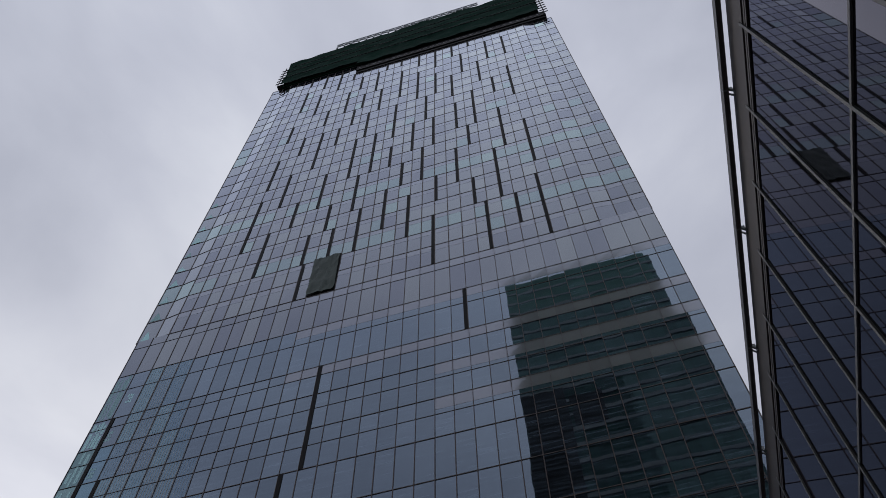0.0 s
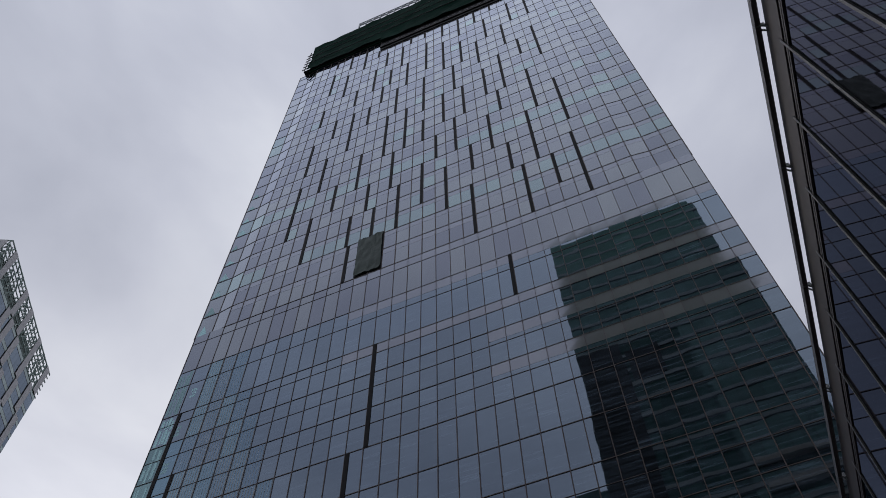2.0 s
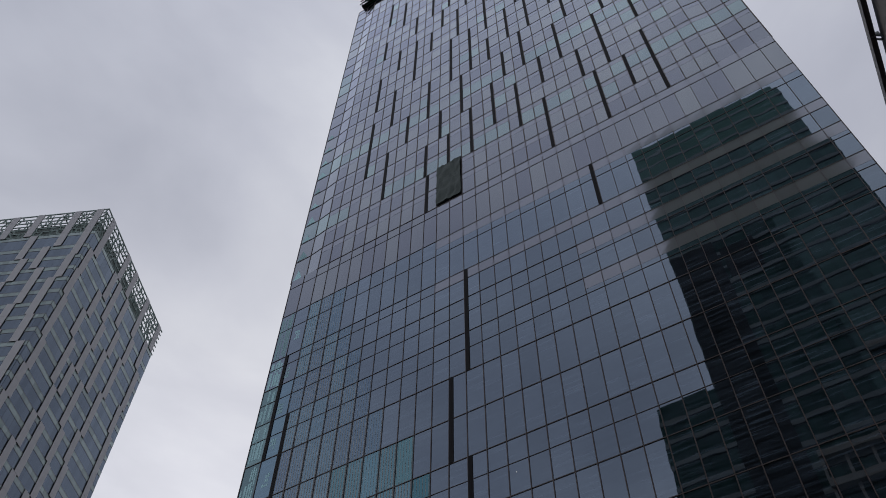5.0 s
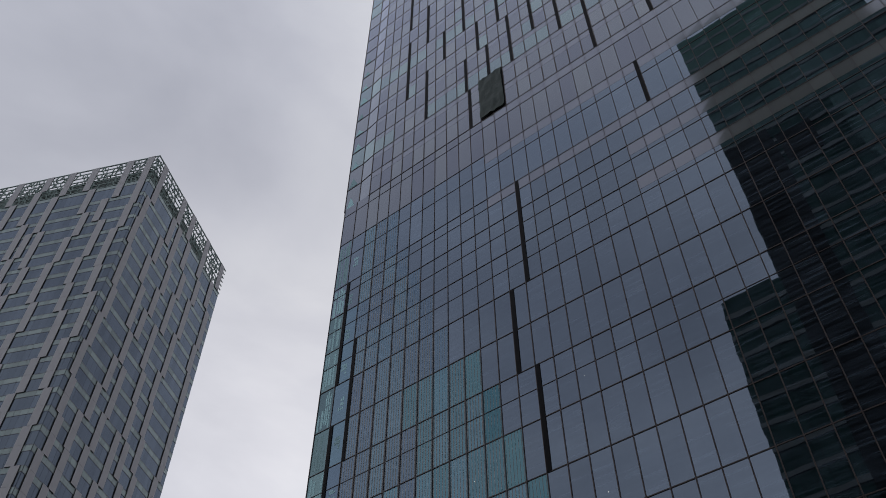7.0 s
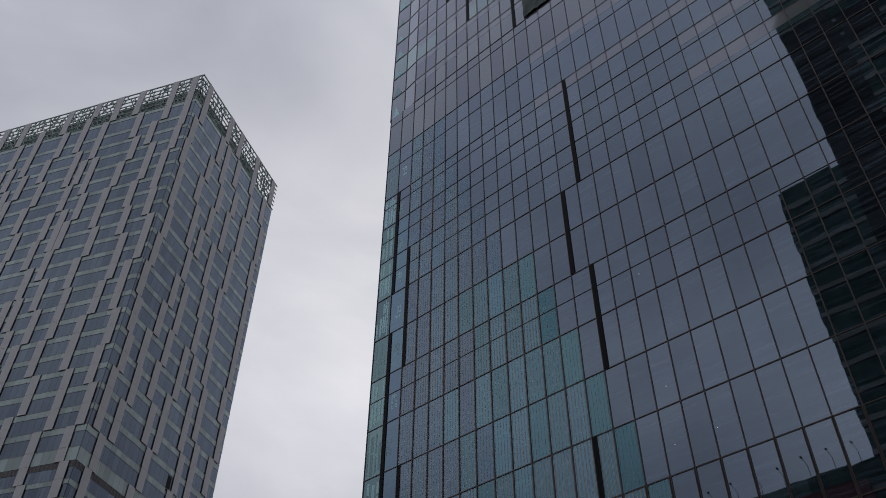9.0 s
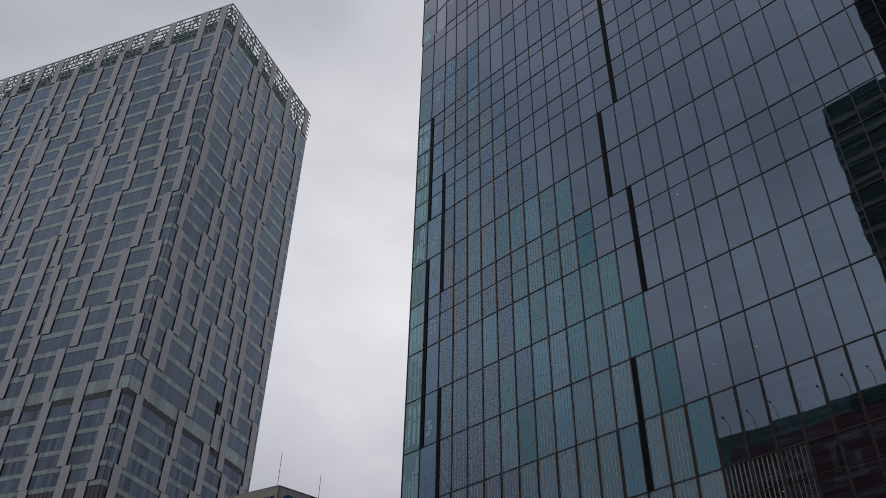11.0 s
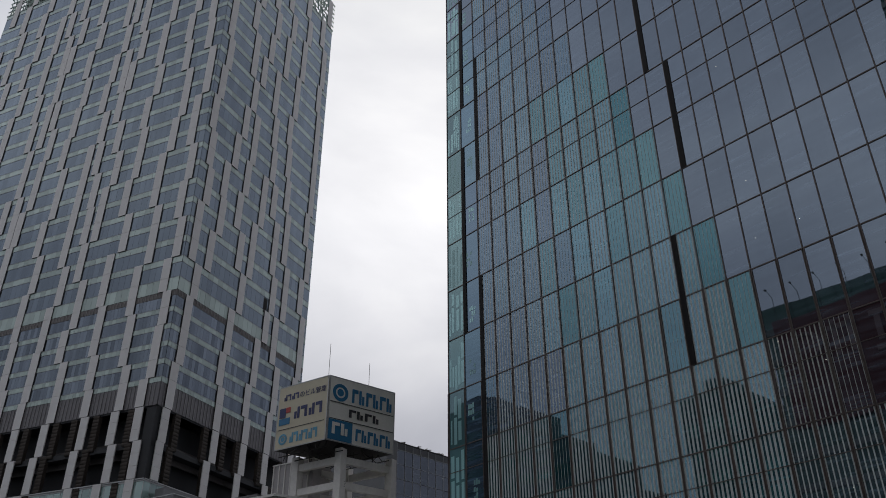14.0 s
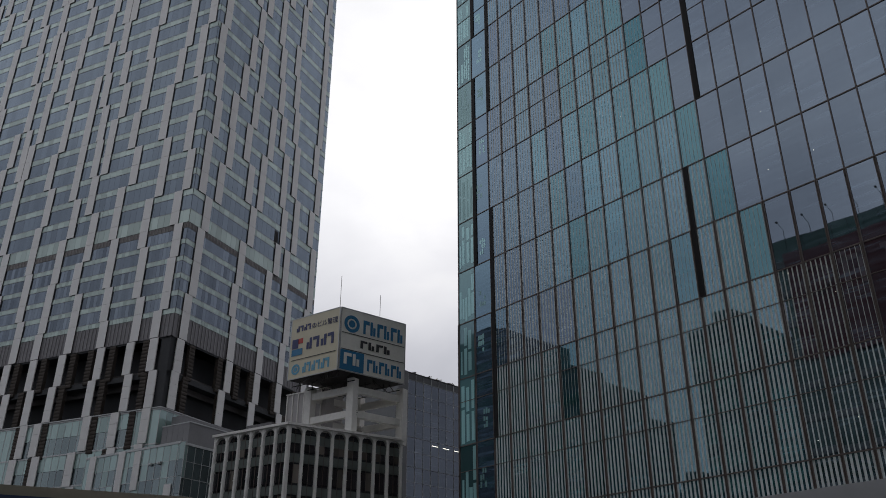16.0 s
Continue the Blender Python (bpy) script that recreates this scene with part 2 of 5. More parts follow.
# ---- the tall glass tower ----
U = 21.82
TURN = radians(-16.6)
E = Vector((math.cos(TURN), math.sin(TURN), 0))
TOWER_M = Matrix.Translation(Vector((0, 2.2296 * U, 0)) + E * (-1.758 * U)) @ Matrix.Rotation(TURN, 4, "Z")
tower = thing("glass_tower", TOWER_M, "tall blue-grey glass office tower with netted roof under construction", "skyscraper")
MULL = [0.0, 2.09] + [4.17 + 1.794 * k for k in range(31)] + [60.2, 62.3, 64.0]
LEVEL = [EYE + U * h for h in (-0.07, 0.21, 0.476, 0.742, 1.002, 1.229, 1.456, 1.684, 1.911, 2.161, 2.387, 2.623, 2.871, 3.113, 3.331, 3.701, 4.04, 4.255)]
LEVEL += [EYE + U * (4.455 + 0.1979 * k) for k in range(21)]
BULGE_LEVEL, BULGE = 16, 0.26
TOP = LEVEL[-1]
TOP_LEFT = TOP + 6.4
# floors with a thin transom below the floor line
TRANSOM = {15: 3.963, 14: 3.567, 13: 3.259, 12: 3.009, 11: 2.764, 8: 2.05, 3: 0.910, 2: 0.646}
NOTCH = 11


def face_y(x, z):
    """How far the front stands out at x: the corner strips of the high floors step back."""
    if z < LEVEL[BULGE_LEVEL] - 0.1:
        return 0.0
    if x < 4.2:
        k = max(0.0, min(1.0, (x - 2.09) / 2.08))
    else:
        k = max(0.0, min(1.0, (60.2 - x) / 2.2))
    return BULGE * (1 - k)


def face_x(x, z):
    """The set-back corner strips reach a little past the lower corners."""
    if z < LEVEL[BULGE_LEVEL] - 0.1:
        return x
    return -0.4 if x < 0.1 else 64.1 if x > 63.9 else x


def quad_pane(bm, xa, xb, za, zb, out=0.0, tilt=0.0):
    """A pane with thickness between two mullions, leaning by a hair."""
    zm = (za + zb) / 2
    pts = []
    for x in (xa, xb):
        for z in (za, zb):
            y = face_y(x, zm) - out + tilt * (1 if (x == xa) == (z == za) else -1)
            pts.append(bm.verts.new((face_x(x, zm), y, z)))
    bm.faces.new((pts[0], pts[2], pts[3], pts[1]))
    back = [bm.verts.new((p.co.x, p.co.y + 0.03, p.co.z)) for p in pts]
    bm.faces.new((back[0], back[1], back[3], back[2]))
    for i, j in ((0, 2), (2, 3), (3, 1), (1, 0)):
        bm.faces.new((pts[i], back[i], back[j], pts[j]))


def tower_core():
    bm = boxes([(0.15, 63.85, 1.2, 42, 0.0, TOP - 0.3), (0.15, MULL[NOTCH], 1.2, 42, TOP - 0.3, TOP_LEFT - 0.3), (0.1, 63.9, 0.05, 1.2, LEVEL[BULGE_LEVEL] - 0.4, LEVEL[BULGE_LEVEL] - 0.2)])
    part("core", bm, CORE, tower)


def tower_panes():
    rnd = random.Random(4)
    high, teal, span = bmesh.new(), bmesh.new(), bmesh.new()
    near = 15
    levels = LEVEL + [TOP + 4.3, TOP_LEFT]
    for k in range(1, len(levels) - 1):
        za, zb = levels[k], levels[k + 1]
        for c in range(len(MULL) - 1):
            xa, xb = MULL[c], MULL[c + 1]
            if zb > TOP + 0.1 and c >= NOTCH:
                continue
            tilt = rnd.uniform(-0.004, 0.004)
            striped = is_striped(c, k)
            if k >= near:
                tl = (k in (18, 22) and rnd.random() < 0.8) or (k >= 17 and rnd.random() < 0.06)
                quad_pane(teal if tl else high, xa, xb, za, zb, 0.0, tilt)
                if k < 26 and (c == 0 or (c == 1 and k < 16)) and k not in (13, 15):
                    wedge(tower, rnd, 0.9, (zb - za) / 2 * (0.9 if k < 17 else 0.55), -0.02, (face_x(xa, za + 0.5) + 1.0, face_y(xa, za + 0.5), za + (zb - za) / 2 * (0.9 if k < 17 else 0.6)))
            if k >= 11 and 2 <= c <= 35 and (k > 15 or c > (20 if k < 13 else 11)) and k < 38:
                depth = 0.27 * (zb - za) if k >= 16 else min(1.65, zb - (EYE + U * TRANSOM[k]))
                if k < 20:
                    one = bmesh.new()
                    quad_pane(one, xa, xb, zb - depth, zb, 0.012, tilt)
                    part("spandrel", one, SPANDREL_NEAR, tower)
                else:
                    quad_pane(span, xa, xb, zb - depth, zb, 0.012, tilt)
            if k < near:
                bm = bmesh.new()
                w, h = (xb - xa) / 2, (zb - za) / 2
                box(bm, -w, w, 0, 0.03, -h, h)
                ob = piece("pane", mesh_of("pane", bm, (GLASS_CORNER if c == 0 else GLASS_FRIT_HIGH) if c < 2 and k < 13 else (GLASS_FRIT_HIGH if k > 9 or (k > 3 and c < 5 + (k * 7 + c * 3) % 4) else GLASS_FRIT if is_striped(c + 1, k) else GLASS_TEAL) if striped and c < 16 else GLASS), tower,
                           pose((xa + xb) / 2, 0, (za + zb) / 2, rnd.uniform(-0.08, 0.08), 0, rnd.uniform(-0.12, 0.12)))
                if c < 2:
                    corner_room(ob, rnd, w, h, c)
                if striped and c > 1:
                    stripes(ob, w, h, k, c, k > 2 and (not is_striped(c + 1, k) or rnd.random() < 0.12))
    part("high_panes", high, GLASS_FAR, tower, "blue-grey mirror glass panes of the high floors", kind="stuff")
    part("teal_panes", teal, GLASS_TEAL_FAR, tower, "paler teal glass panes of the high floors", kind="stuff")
    part("high_spandrel", span, SPANDREL, tower, "greyish brown spandrel bands under the floor lines", kind="stuff")


def wedge(parent, rnd, w, h, y, at):
    """A leaning plate on the corner pane, painted as the side front's refracted reflection."""
    bm = bmesh.new()
    lean = rnd.uniform(0.5, 0.95)
    low = -h + 0.12
    foot = [(-w + 0.12, low), (w * rnd.uniform(0.3, 0.9), low), (w * rnd.uniform(0.0, 0.35), low + h * lean), (-w * rnd.uniform(0.0, 0.3), low + 2 * h * lean * 0.9)]
    front = [bm.verts.new((at[0] + x, at[1] + y, at[2] + z)) for x, z in foot]
    rear = [bm.verts.new((at[0] + x, at[1] + y + 0.004, at[2] + z)) for x, z in foot]
    bm.faces.new(front)
    bm.faces.new(rear[::-1])
    for i in range(4):
        bm.faces.new((front[i], rear[i], rear[(i + 1) % 4], front[(i + 1) % 4]))
    part("inner_pane", bm, BLIND, parent, "pale teal wedge painted for refraction in the corner glass")


def corner_room(parent, rnd, w, h, c):
    """What shows through the clear corner: pale window strips of the side front, broken by dark floor bars."""
    bm = bmesh.new()
    if c == 0:
        x = -w + rnd.uniform(0.1, 0.3)
        while x < w - 0.35:
            wide = rnd.uniform(0.16, 0.4)
            lo, hi = -h + rnd.uniform(0.1, 0.7), h - rnd.uniform(0.15, 0.9)
            cut = lo + (hi - lo) * rnd.uniform(0.4, 0.7)
            box(bm, x, x + wide, -0.009, -0.004, lo, cut - 0.12)
            if rnd.random() < 0.75:
                box(bm, x, x + wide, -0.009, -0.004, cut + 0.12, hi)
            x += wide + rnd.uniform(0.06, 0.3)
    else:
        x0, z0 = w * rnd.uniform(-0.7, -0.1), h * rnd.uniform(-0.8, -0.2)
        for i in range(3):
            for j in range(3):
                if rnd.random() < 0.75:
                    box(bm, x0 + 0.26 * i, x0 + 0.26 * i + 0.2, -0.009, -0.004, z0 + 0.55 * j, z0 + 0.55 * j + rnd.uniform(0.25, 0.5))
    part("inner_window", bm, BLIND, parent, "pale teal window strips seen through the corner", kind="stuff")


def is_striped(c, k):
    """The fritted panes fill the lower corner and step back towards the corner floor by floor."""
    reach = {14: 5, 13: 6, 12: 7, 11: 8, 10: 9, 9: 11, 8: 12, 7: 13, 6: 14, 5: 15, 4: 16, 3: 19}.get(k, 22 if k == 2 else 36 if k < 2 else 0)
    return 2 <= c < reach or (k <= 8 and 1 <= c < reach)


def stripes(ob, w, h, k, c, faint):
    bm = bmesh.new()
    wide = {9: 0.050, 8: 0.056, 7: 0.040, 6: 0.050, 5: 0.060, 4: 0.074}.get(k, 0.044 if k > 8 else 0.088)
    if c >= 16 and k > 1:
        wide = 0.048
    if faint:
        wide = 0.022
    n, wide = 6, wide * 0.86
    for i in range(n):
        x = -w + (i + 0.5) * 2 * w / n
        box(bm, x - wide, x + wide, -0.008, -0.002, -h + 0.05, h - 0.05)
    part("frit_stripes", bm, FRIT_SOFT if faint or k > 7 or (c >= 16 and k > 2) else FRIT, ob)


def tower_frame():
    for c, x in enumerate(MULL):
        top = TOP_LEFT if c <= NOTCH else TOP
        v = bmesh.new()
        for side in (-0.062, 0.062):
            box(v, x + side - 0.02, x + side + 0.02, -0.07, 0.05, LEVEL[1], LEVEL[5])
        box(v, x - 0.041, x + 0.041, -0.02, 0.05, LEVEL[1], LEVEL[5])
        for r, za, zb in ((0.038, LEVEL[5], LEVEL[11]), (0.029, LEVEL[11], LEVEL[BULGE_LEVEL])):
            box(v, x - r, x + r, -0.06, 0.05, za, zb)
        y, x = face_y(x, TOP), face_x(x, TOP)
        r = 0.058
        box(v, x - r, x + r, y - 0.05, y + 0.05, LEVEL[BULGE_LEVEL], top)
        part("mullion", v, MULLION, tower)
    for z in LEVEL[1:] + [TOP + 4.3, TOP_LEFT]:
        r = 0.04 if z < LEVEL[11] + 0.1 else 0.032 if z < LEVEL[BULGE_LEVEL] else 0.052
        last = NOTCH if z > TOP + 0.1 else len(MULL) - 1
        h = bmesh.new()
        rings = []
        for x in MULL[:last + 1]:
            fx, fy = face_x(x, z + 0.2), face_y(x, z)
            rings.append([h.verts.new((fx, fy + dy, z + dz)) for dy, dz in ((-0.05, -r), (-0.05, r), (0.05, r), (0.05, -r))])
        for p, q in zip(rings, rings[1:]):
            for i in range(4):
                h.faces.new((p[i], q[i], q[(i + 1) % 4], p[(i + 1) % 4]))
        h.faces.new(rings[0])
        h.faces.new(rings[-1])
        part("transom", h, MULLION, tower)
    for zt in TRANSOM.values():
        z = EYE + U * zt
        part("thin_transom", boxes([(0, 64, -0.04, 0.04, z - 0.024, z + 0.024)]), MULLION, tower)


def slots(c, side, *spans):
    """Dark vent slots beside mullion c, each from one floor line to another."""
    for a, b in spans:
        za = LEVEL[a]
        zb = LEVEL[b] if b < len(LEVEL) else TOP_LEFT - 1.5
        x0 = MULL[c] - (0.42 if side == "L" else -0.02)
        bm = bmesh.new()
        y = face_y(x0 + 0.2, (za + zb) / 2)
        box(bm, x0, x0 + 0.40, y - 0.075, y + 0.02, za, zb)
        part("vent_slot", bm, SLOT, tower)


tower_core()
tower_panes()
tower_frame()
slots(1, "R", (6, 10), (11, 14))
slots(2, "R", (3, 7), (9, 12))
slots(5, "R", (20, 24), (25, 28), (30, 32), (34, 37), (38, 39))
slots(7, "R", (18, 21), (23, 26), (28, 30), (33, 36), (37, 39))
slots(9, "L", (21, 23), (31, 33))
slots(9, "R", (26, 30), (36, 39))
slots(11, "L", (18, 20), (22, 25), (28, 30), (32, 35), (37, 38))
slots(11, "R", (16, 18))
slots(12, "R", (20, 22), (30, 32), (35, 37))
slots(13, "L", (18, 20), (32, 34))
slots(13, "R", (4, 6), (9, 11), (24, 28))
slots(14, "L", (28, 31))
slots(14, "R", (7, 9), (11, 14), (21, 24), (34, 37))
slots(15, "L", (18, 21), (31, 34))
slots(15, "R", (24, 28), (37, 38))
slots(17, "L", (19, 22), (24, 26), (27, 31), (37, 38))
slots(17, "R", (32, 36))
slots(18, "R", (22, 24))
slots(19, "L", (18, 21), (25, 28))
slots(19, "R", (31, 35), (36, 38))
slots(20, "L", (22, 25))
slots(20, "R", (28, 31))
slots(21, "L", (16, 19), (25, 28))
slots(21, "R", (20, 22), (31, 34), (35, 38))
slots(23, "L", (14, 15), (21, 24), (30, 33))
slots(23, "R", (26, 29), (36, 38))
slots(24, "R", (19, 21), (24, 26), (33, 36))
slots(25, "L", (16, 19), (26, 30))
slots(25, "R", (37, 38))
slots(26, "L", (31, 34))
slots(26, "R", (19, 23))
slots(27, "R", (17, 19), (23, 27), (29, 31), (34, 37))
slots(29, "L", (16, 20), (28, 32))
slots(29, "R", (21, 25), (34, 37))


def roof_works():
    """Netted scaffold round the unfinished crown."""
    z_l, z_r = EYE + U * 9.52, EYE + U * 9.60

    def sheet(name, xa, xb, za, zb, zc, y, wob=0.3):
        """A sagging net from za up to an edge that runs from zb to zc."""
        bm = bmesh.new()
        cols, rows_n = max(8, int((xb - xa) / 0.8)), 12
        grid = []
        for i in range(cols + 1):
            line = []
            x = xa + (xb - xa) * i / cols
            top = zb + (zc - zb) * i / cols + 0.35 * noise.noise(Vector((x * 0.3, 3, 1)))
            for j in range(rows_n + 1):
                z = za + (top - za) * j / rows_n
                fold = 0.22 * abs(math.sin(math.pi * 3 * j / rows_n))
                w = noise.noise(Vector((x * 0.35, z * 0.3, y))) * wob + fold
                line.append(bm.verts.new((x, y + w, z)))
            grid.append(line)
        for i in range(cols):
            for j in range(rows_n):
                bm.faces.new((grid[i][j], grid[i + 1][j], grid[i + 1][j + 1], grid[i][j + 1]))
        return part(name, bm, NET, tower, "dark green scaffold netting")
    sheet("safety_net", 1.6, MULL[NOTCH], TOP_LEFT + 0.7, z_l, z_r, -0.9)
    sheet("safety_net", MULL[NOTCH], 62.4, TOP + 5.0, z_r, z_r + 1.2, -0.9)
    for za, zb, x0, x1 in ((0.5, 0.5, 1.4, 62.6), (0.25, 0.25, 1.8, 62.4), (0.72, 0.72, 3.0, 62.2)):
        za, zb = TOP_LEFT + 0.7 + za * (z_l - TOP_LEFT - 0.7), TOP_LEFT + 0.7 + zb * (z_r + 1.0 - TOP_LEFT - 0.7)
        n = 24
        for i in range(n):
            xa, xb = x0 + (x1 - x0) * i / n, x0 + (x1 - x0) * (i + 1) / n
            bm = bmesh.new()
            bar(bm, (xa, -1.02 - 0.05 * (i % 2), za + (zb - za) * i / n), (xb + 0.2, -1.04, za + (zb - za) * (i + 1) / n), 0.085, 5)
            part("scaffold_ledger", bm, STEEL_DARK, tower)
    part("netted_block", boxes([(1.9, 62.2, -0.3, 30, TOP + 6.6, z_l - 0.6)]), NET, tower)
    for x0, x1, z in ((MULL[NOTCH], 63.3, TOP), (0.6, MULL[NOTCH], TOP_LEFT)):
        part("scaffold_deck", boxes([(x0, x1, -0.55, 2.0, z + 1.1, z + 1.5)]), STEEL_DARK, tower)
    part("raw_slab_edge", boxes([(MULL[NOTCH], 63.2, -0.25, 1.0, TOP + 0.05, TOP + 5.2)]), STEEL_DARK, tower)
    rail = bmesh.new()
    x = MULL[NOTCH] + 0.5
    while x < 62:
        box(rail, x, x + 0.9, -0.32, -0.26, TOP + 3.3, TOP + 3.5)
        x += 1.5
    part("bolt_rail", rail, STEEL_LIGHT, tower, kind="stuff")
    x = 13.4
    while x < 49:
        for a, b in (((x, z_r + 0.2), (x, z_r + 3.3)), ((x, z_r + 3.3), (x + 1.5, z_r + 1.6))):
            bm = bmesh.new()
            bar(bm, (a[0], -0.8, a[1]), (b[0], -0.8, b[1]), 0.19)
            part("truss_post", bm, STEEL_LIGHT, tower)
        x += 1.9
    for dz in (1.6, 3.3):
        bm = bmesh.new()
        bar(bm, (13.2, -0.8, z_r + dz), (49.5, -0.8, z_r + dz + 0.4), 0.14)
        part("truss_rail", bm, STEEL_LIGHT, tower)
    for x0, x1, z, n in ((0.4, 1.9, TOP_LEFT + 1.3, 6), (62.2, 63.9, TOP + 1.5, 8)):
        for j in range(n):
            bm = bmesh.new()
            bar(bm, (x0, -0.9, z + j * 2.1), (x1, -0.9, z + j * 2.1 + 0.3), 0.11)
            part("scaffold_tube", bm, STEEL_DARK, tower)
        bm = bmesh.new()
        bar(bm, ((x0 + x1) / 2, -0.9, z - 1), ((x0 + x1) / 2, -0.9, z + n * 2.1), 0.1)
        part("scaffold_tube", bm, STEEL_DARK, tower)


roof_works()


def tarpaulin():
    """The sheet that closes an opening where two panes are missing."""
    xa, xb, za, zb = 22.1, 25.6, LEVEL[16] + 0.3, LEVEL[18] + 0.1
    bm = bmesh.new()
    box(bm, xa - 0.1, xb + 0.1, -0.08, 0.02, za - 0.1, zb + 0.25)
    part("opening", bm, SLOT, tower)
    bm = bmesh.new()
    n = 14
    grid = [[bm.verts.new((xa + (xb - xa) * i / n, -0.26 + 0.22 * noise.noise(Vector((i * 0.45, j * 0.4, 2))), za + (zb - za) * j / n + 0.12 * noise.noise(Vector((i * 0.4, j * 0.2, 7)))))
             for j in range(n + 1)] for i in range(n + 1)]
    for i in range(n):
        for j in range(n):
            bm.faces.new((grid[i][j], grid[i + 1][j], grid[i + 1][j + 1], grid[i][j + 1]))
    part("tarpaulin", bm, SHEET, tower, "crumpled grey-green tarpaulin over a missing pane")


tarpaulin()

# ---- the panelled tower across the street ----
HS = 178.0
SC, SR, SL = (Vector((a * HS, b * HS, 0)) for a, b in ((-0.617, 0.492), (-0.644, 0.711), (-1.037, 0.434)))
stream = thing("panelled_tower", Matrix.Translation(SC), "pale grey panelled high-rise with staggered aluminium strips and lattice crown", "skyscraper")
S_TOP = EYE + HS
OFFICE0, OFFICE_H = 74.7, 4.284
LOUVRE0, OPEN0 = 50.85, EYE + 36.9
CROWN = 170.0
BREAK = {n: OFFICE0 + OFFICE_H * n for n in range(22)}
BREAK.update({22: CROWN, 23: 173.7, 24: S_TOP, -1: 72.1, -2: 68.8, -3: 65.5, -4: 62.25, -5: 59.0, -6: 55.75, -7: LOUVRE0})
PANEL_W = 1.86


def stream_face(origin, along, width, seed, out):
    """One face: recessed window strips, pale spandrels, the plant louvres and the lattice crown; out is the local y that points outwards."""
    rnd = random.Random(seed)
    m = Matrix.Translation(origin - SC) @ Matrix.Rotation(math.atan2(along.y, along.x), 4, "Z")
    glass, hotel, band, frame_bm, grille = (bmesh.new() for _ in range(5))

    def slab(bm, x0, x1, d0, d1, z0, z1):
        ya, yb = sorted((out * d0, out * d1))
        box(bm, x0, x1, ya, yb, z0, z1)

    def row(bm, pane, z0, z1, d=-0.12, near=False):
        x, single = 0.14, None
        while x < width - 0.3:
            x1 = min(x + pane, width - 0.3)
            if near and x1 - x > pane - 0.01:
                if single is None:
                    b1 = bmesh.new()
                    slab(b1, 0.016, pane - 0.016, d - 0.02, d + 0.02, 0, z1 - z0)
                    single = mesh_of("window_pane", b1, HOTEL_GLASS_NEAR)
                piece("window_pane", single, stream, m @ pose(x, 0, z0))
            else:
                slab(bm, x + 0.016, x1 - 0.016, d - 0.02, d + 0.02, z0, z1)
            x = x1
    for k in range(22):
        za, zb = BREAK[k], BREAK[k + 1]
        row(glass, 1.43, za + 0.06, zb - 1.3)
        row(band, 1.43, zb - 1.22, zb - 0.04, -0.09)
        slab(frame_bm, 0.12, width - 0.3, -0.2, -0.05, zb - 1.3, zb - 1.22)
        slab(frame_bm, 0.12, width - 0.3, -0.2, -0.05, zb - 0.04, zb + 0.06)
    # tall pale band and a grille strip where the offices meet the hotel floors
    row(band, 1.43, BREAK[-1] + 0.06, BREAK[0] - 0.04, -0.09)
    slab(frame_bm, 0.12, width - 0.3, -0.2, -0.05, BREAK[0] - 0.04, BREAK[0] + 0.06)
    slab(grille, 0.12, width - 0.3, -0.2, -0.1, BREAK[-1] - 1.1, BREAK[-1])
    for k in range(-6, -1):
        za, zb = BREAK[k], BREAK[k + 1]
        row(hotel, 0.81, za + 0.05, zb - (1.15 if k == -2 else 0.95), near=k in (-6, -5))
        if k < -2:
            row(band, 0.81, zb - 0.9, zb - 0.03, -0.09)
            slab(frame_bm, 0.12, width - 0.3, -0.2, -0.05, zb - 0.96, zb - 0.9)
        slab(frame_bm, 0.12, width - 0.3, -0.2, -0.05, za - 0.03, za + 0.05)
    row(band, 0.81, BREAK[-6] - 0.9, BREAK[-6] - 0.03, -0.09)
    x = 0.5
    while x < width - 0.5:
        slab(frame_bm, x, x + 0.1, -0.12, -0.03, BREAK[-1] - 1.1, BREAK[-1] - 0.02)
        x += 0.81
    fins, lv = bmesh.new(), bmesh.new()
    slab(lv, 0, width, -0.4, -0.15, LOUVRE0, BREAK[-6] - 0.92)
    x = 0.3
    while x < width:
        slab(fins, x, x + 0.12, -0.15, -0.06, LOUVRE0 + 0.1, BREAK[-6] - 0.95)
        x += 0.86
    # crown lattice
    lat = bmesh.new()
    zc = CROWN
    while zc < S_TOP - 0.2:
        slab(lat, 0, width, -0.15, 0.0, zc, zc + 0.34)
        zc += 1.55
    slab(lat, 0, width, -0.15, 0.05, S_TOP - 0.35, S_TOP)
    x = 0.2
    while x < width - 1.0:
        zc = CROWN
        while zc < S_TOP - 1.5:
            if rnd.random() < 0.8:
                dx = rnd.choice((-1.0, 1.0)) * rnd.uniform(0.2, 0.9)
                bar(lat, (x + 0.5, out * -0.08, zc), (x + 0.5 + dx, out * -0.08, zc + 1.55), 0.2, 4)
                if rnd.random() < 0.5:
                    bar(lat, (x + 0.5 - dx * 0.3, out * -0.5, zc), (x + 0.9 - dx, out * -0.5, zc + 1.55), 0.16, 4)
            zc += 1.55
        x += 1.15
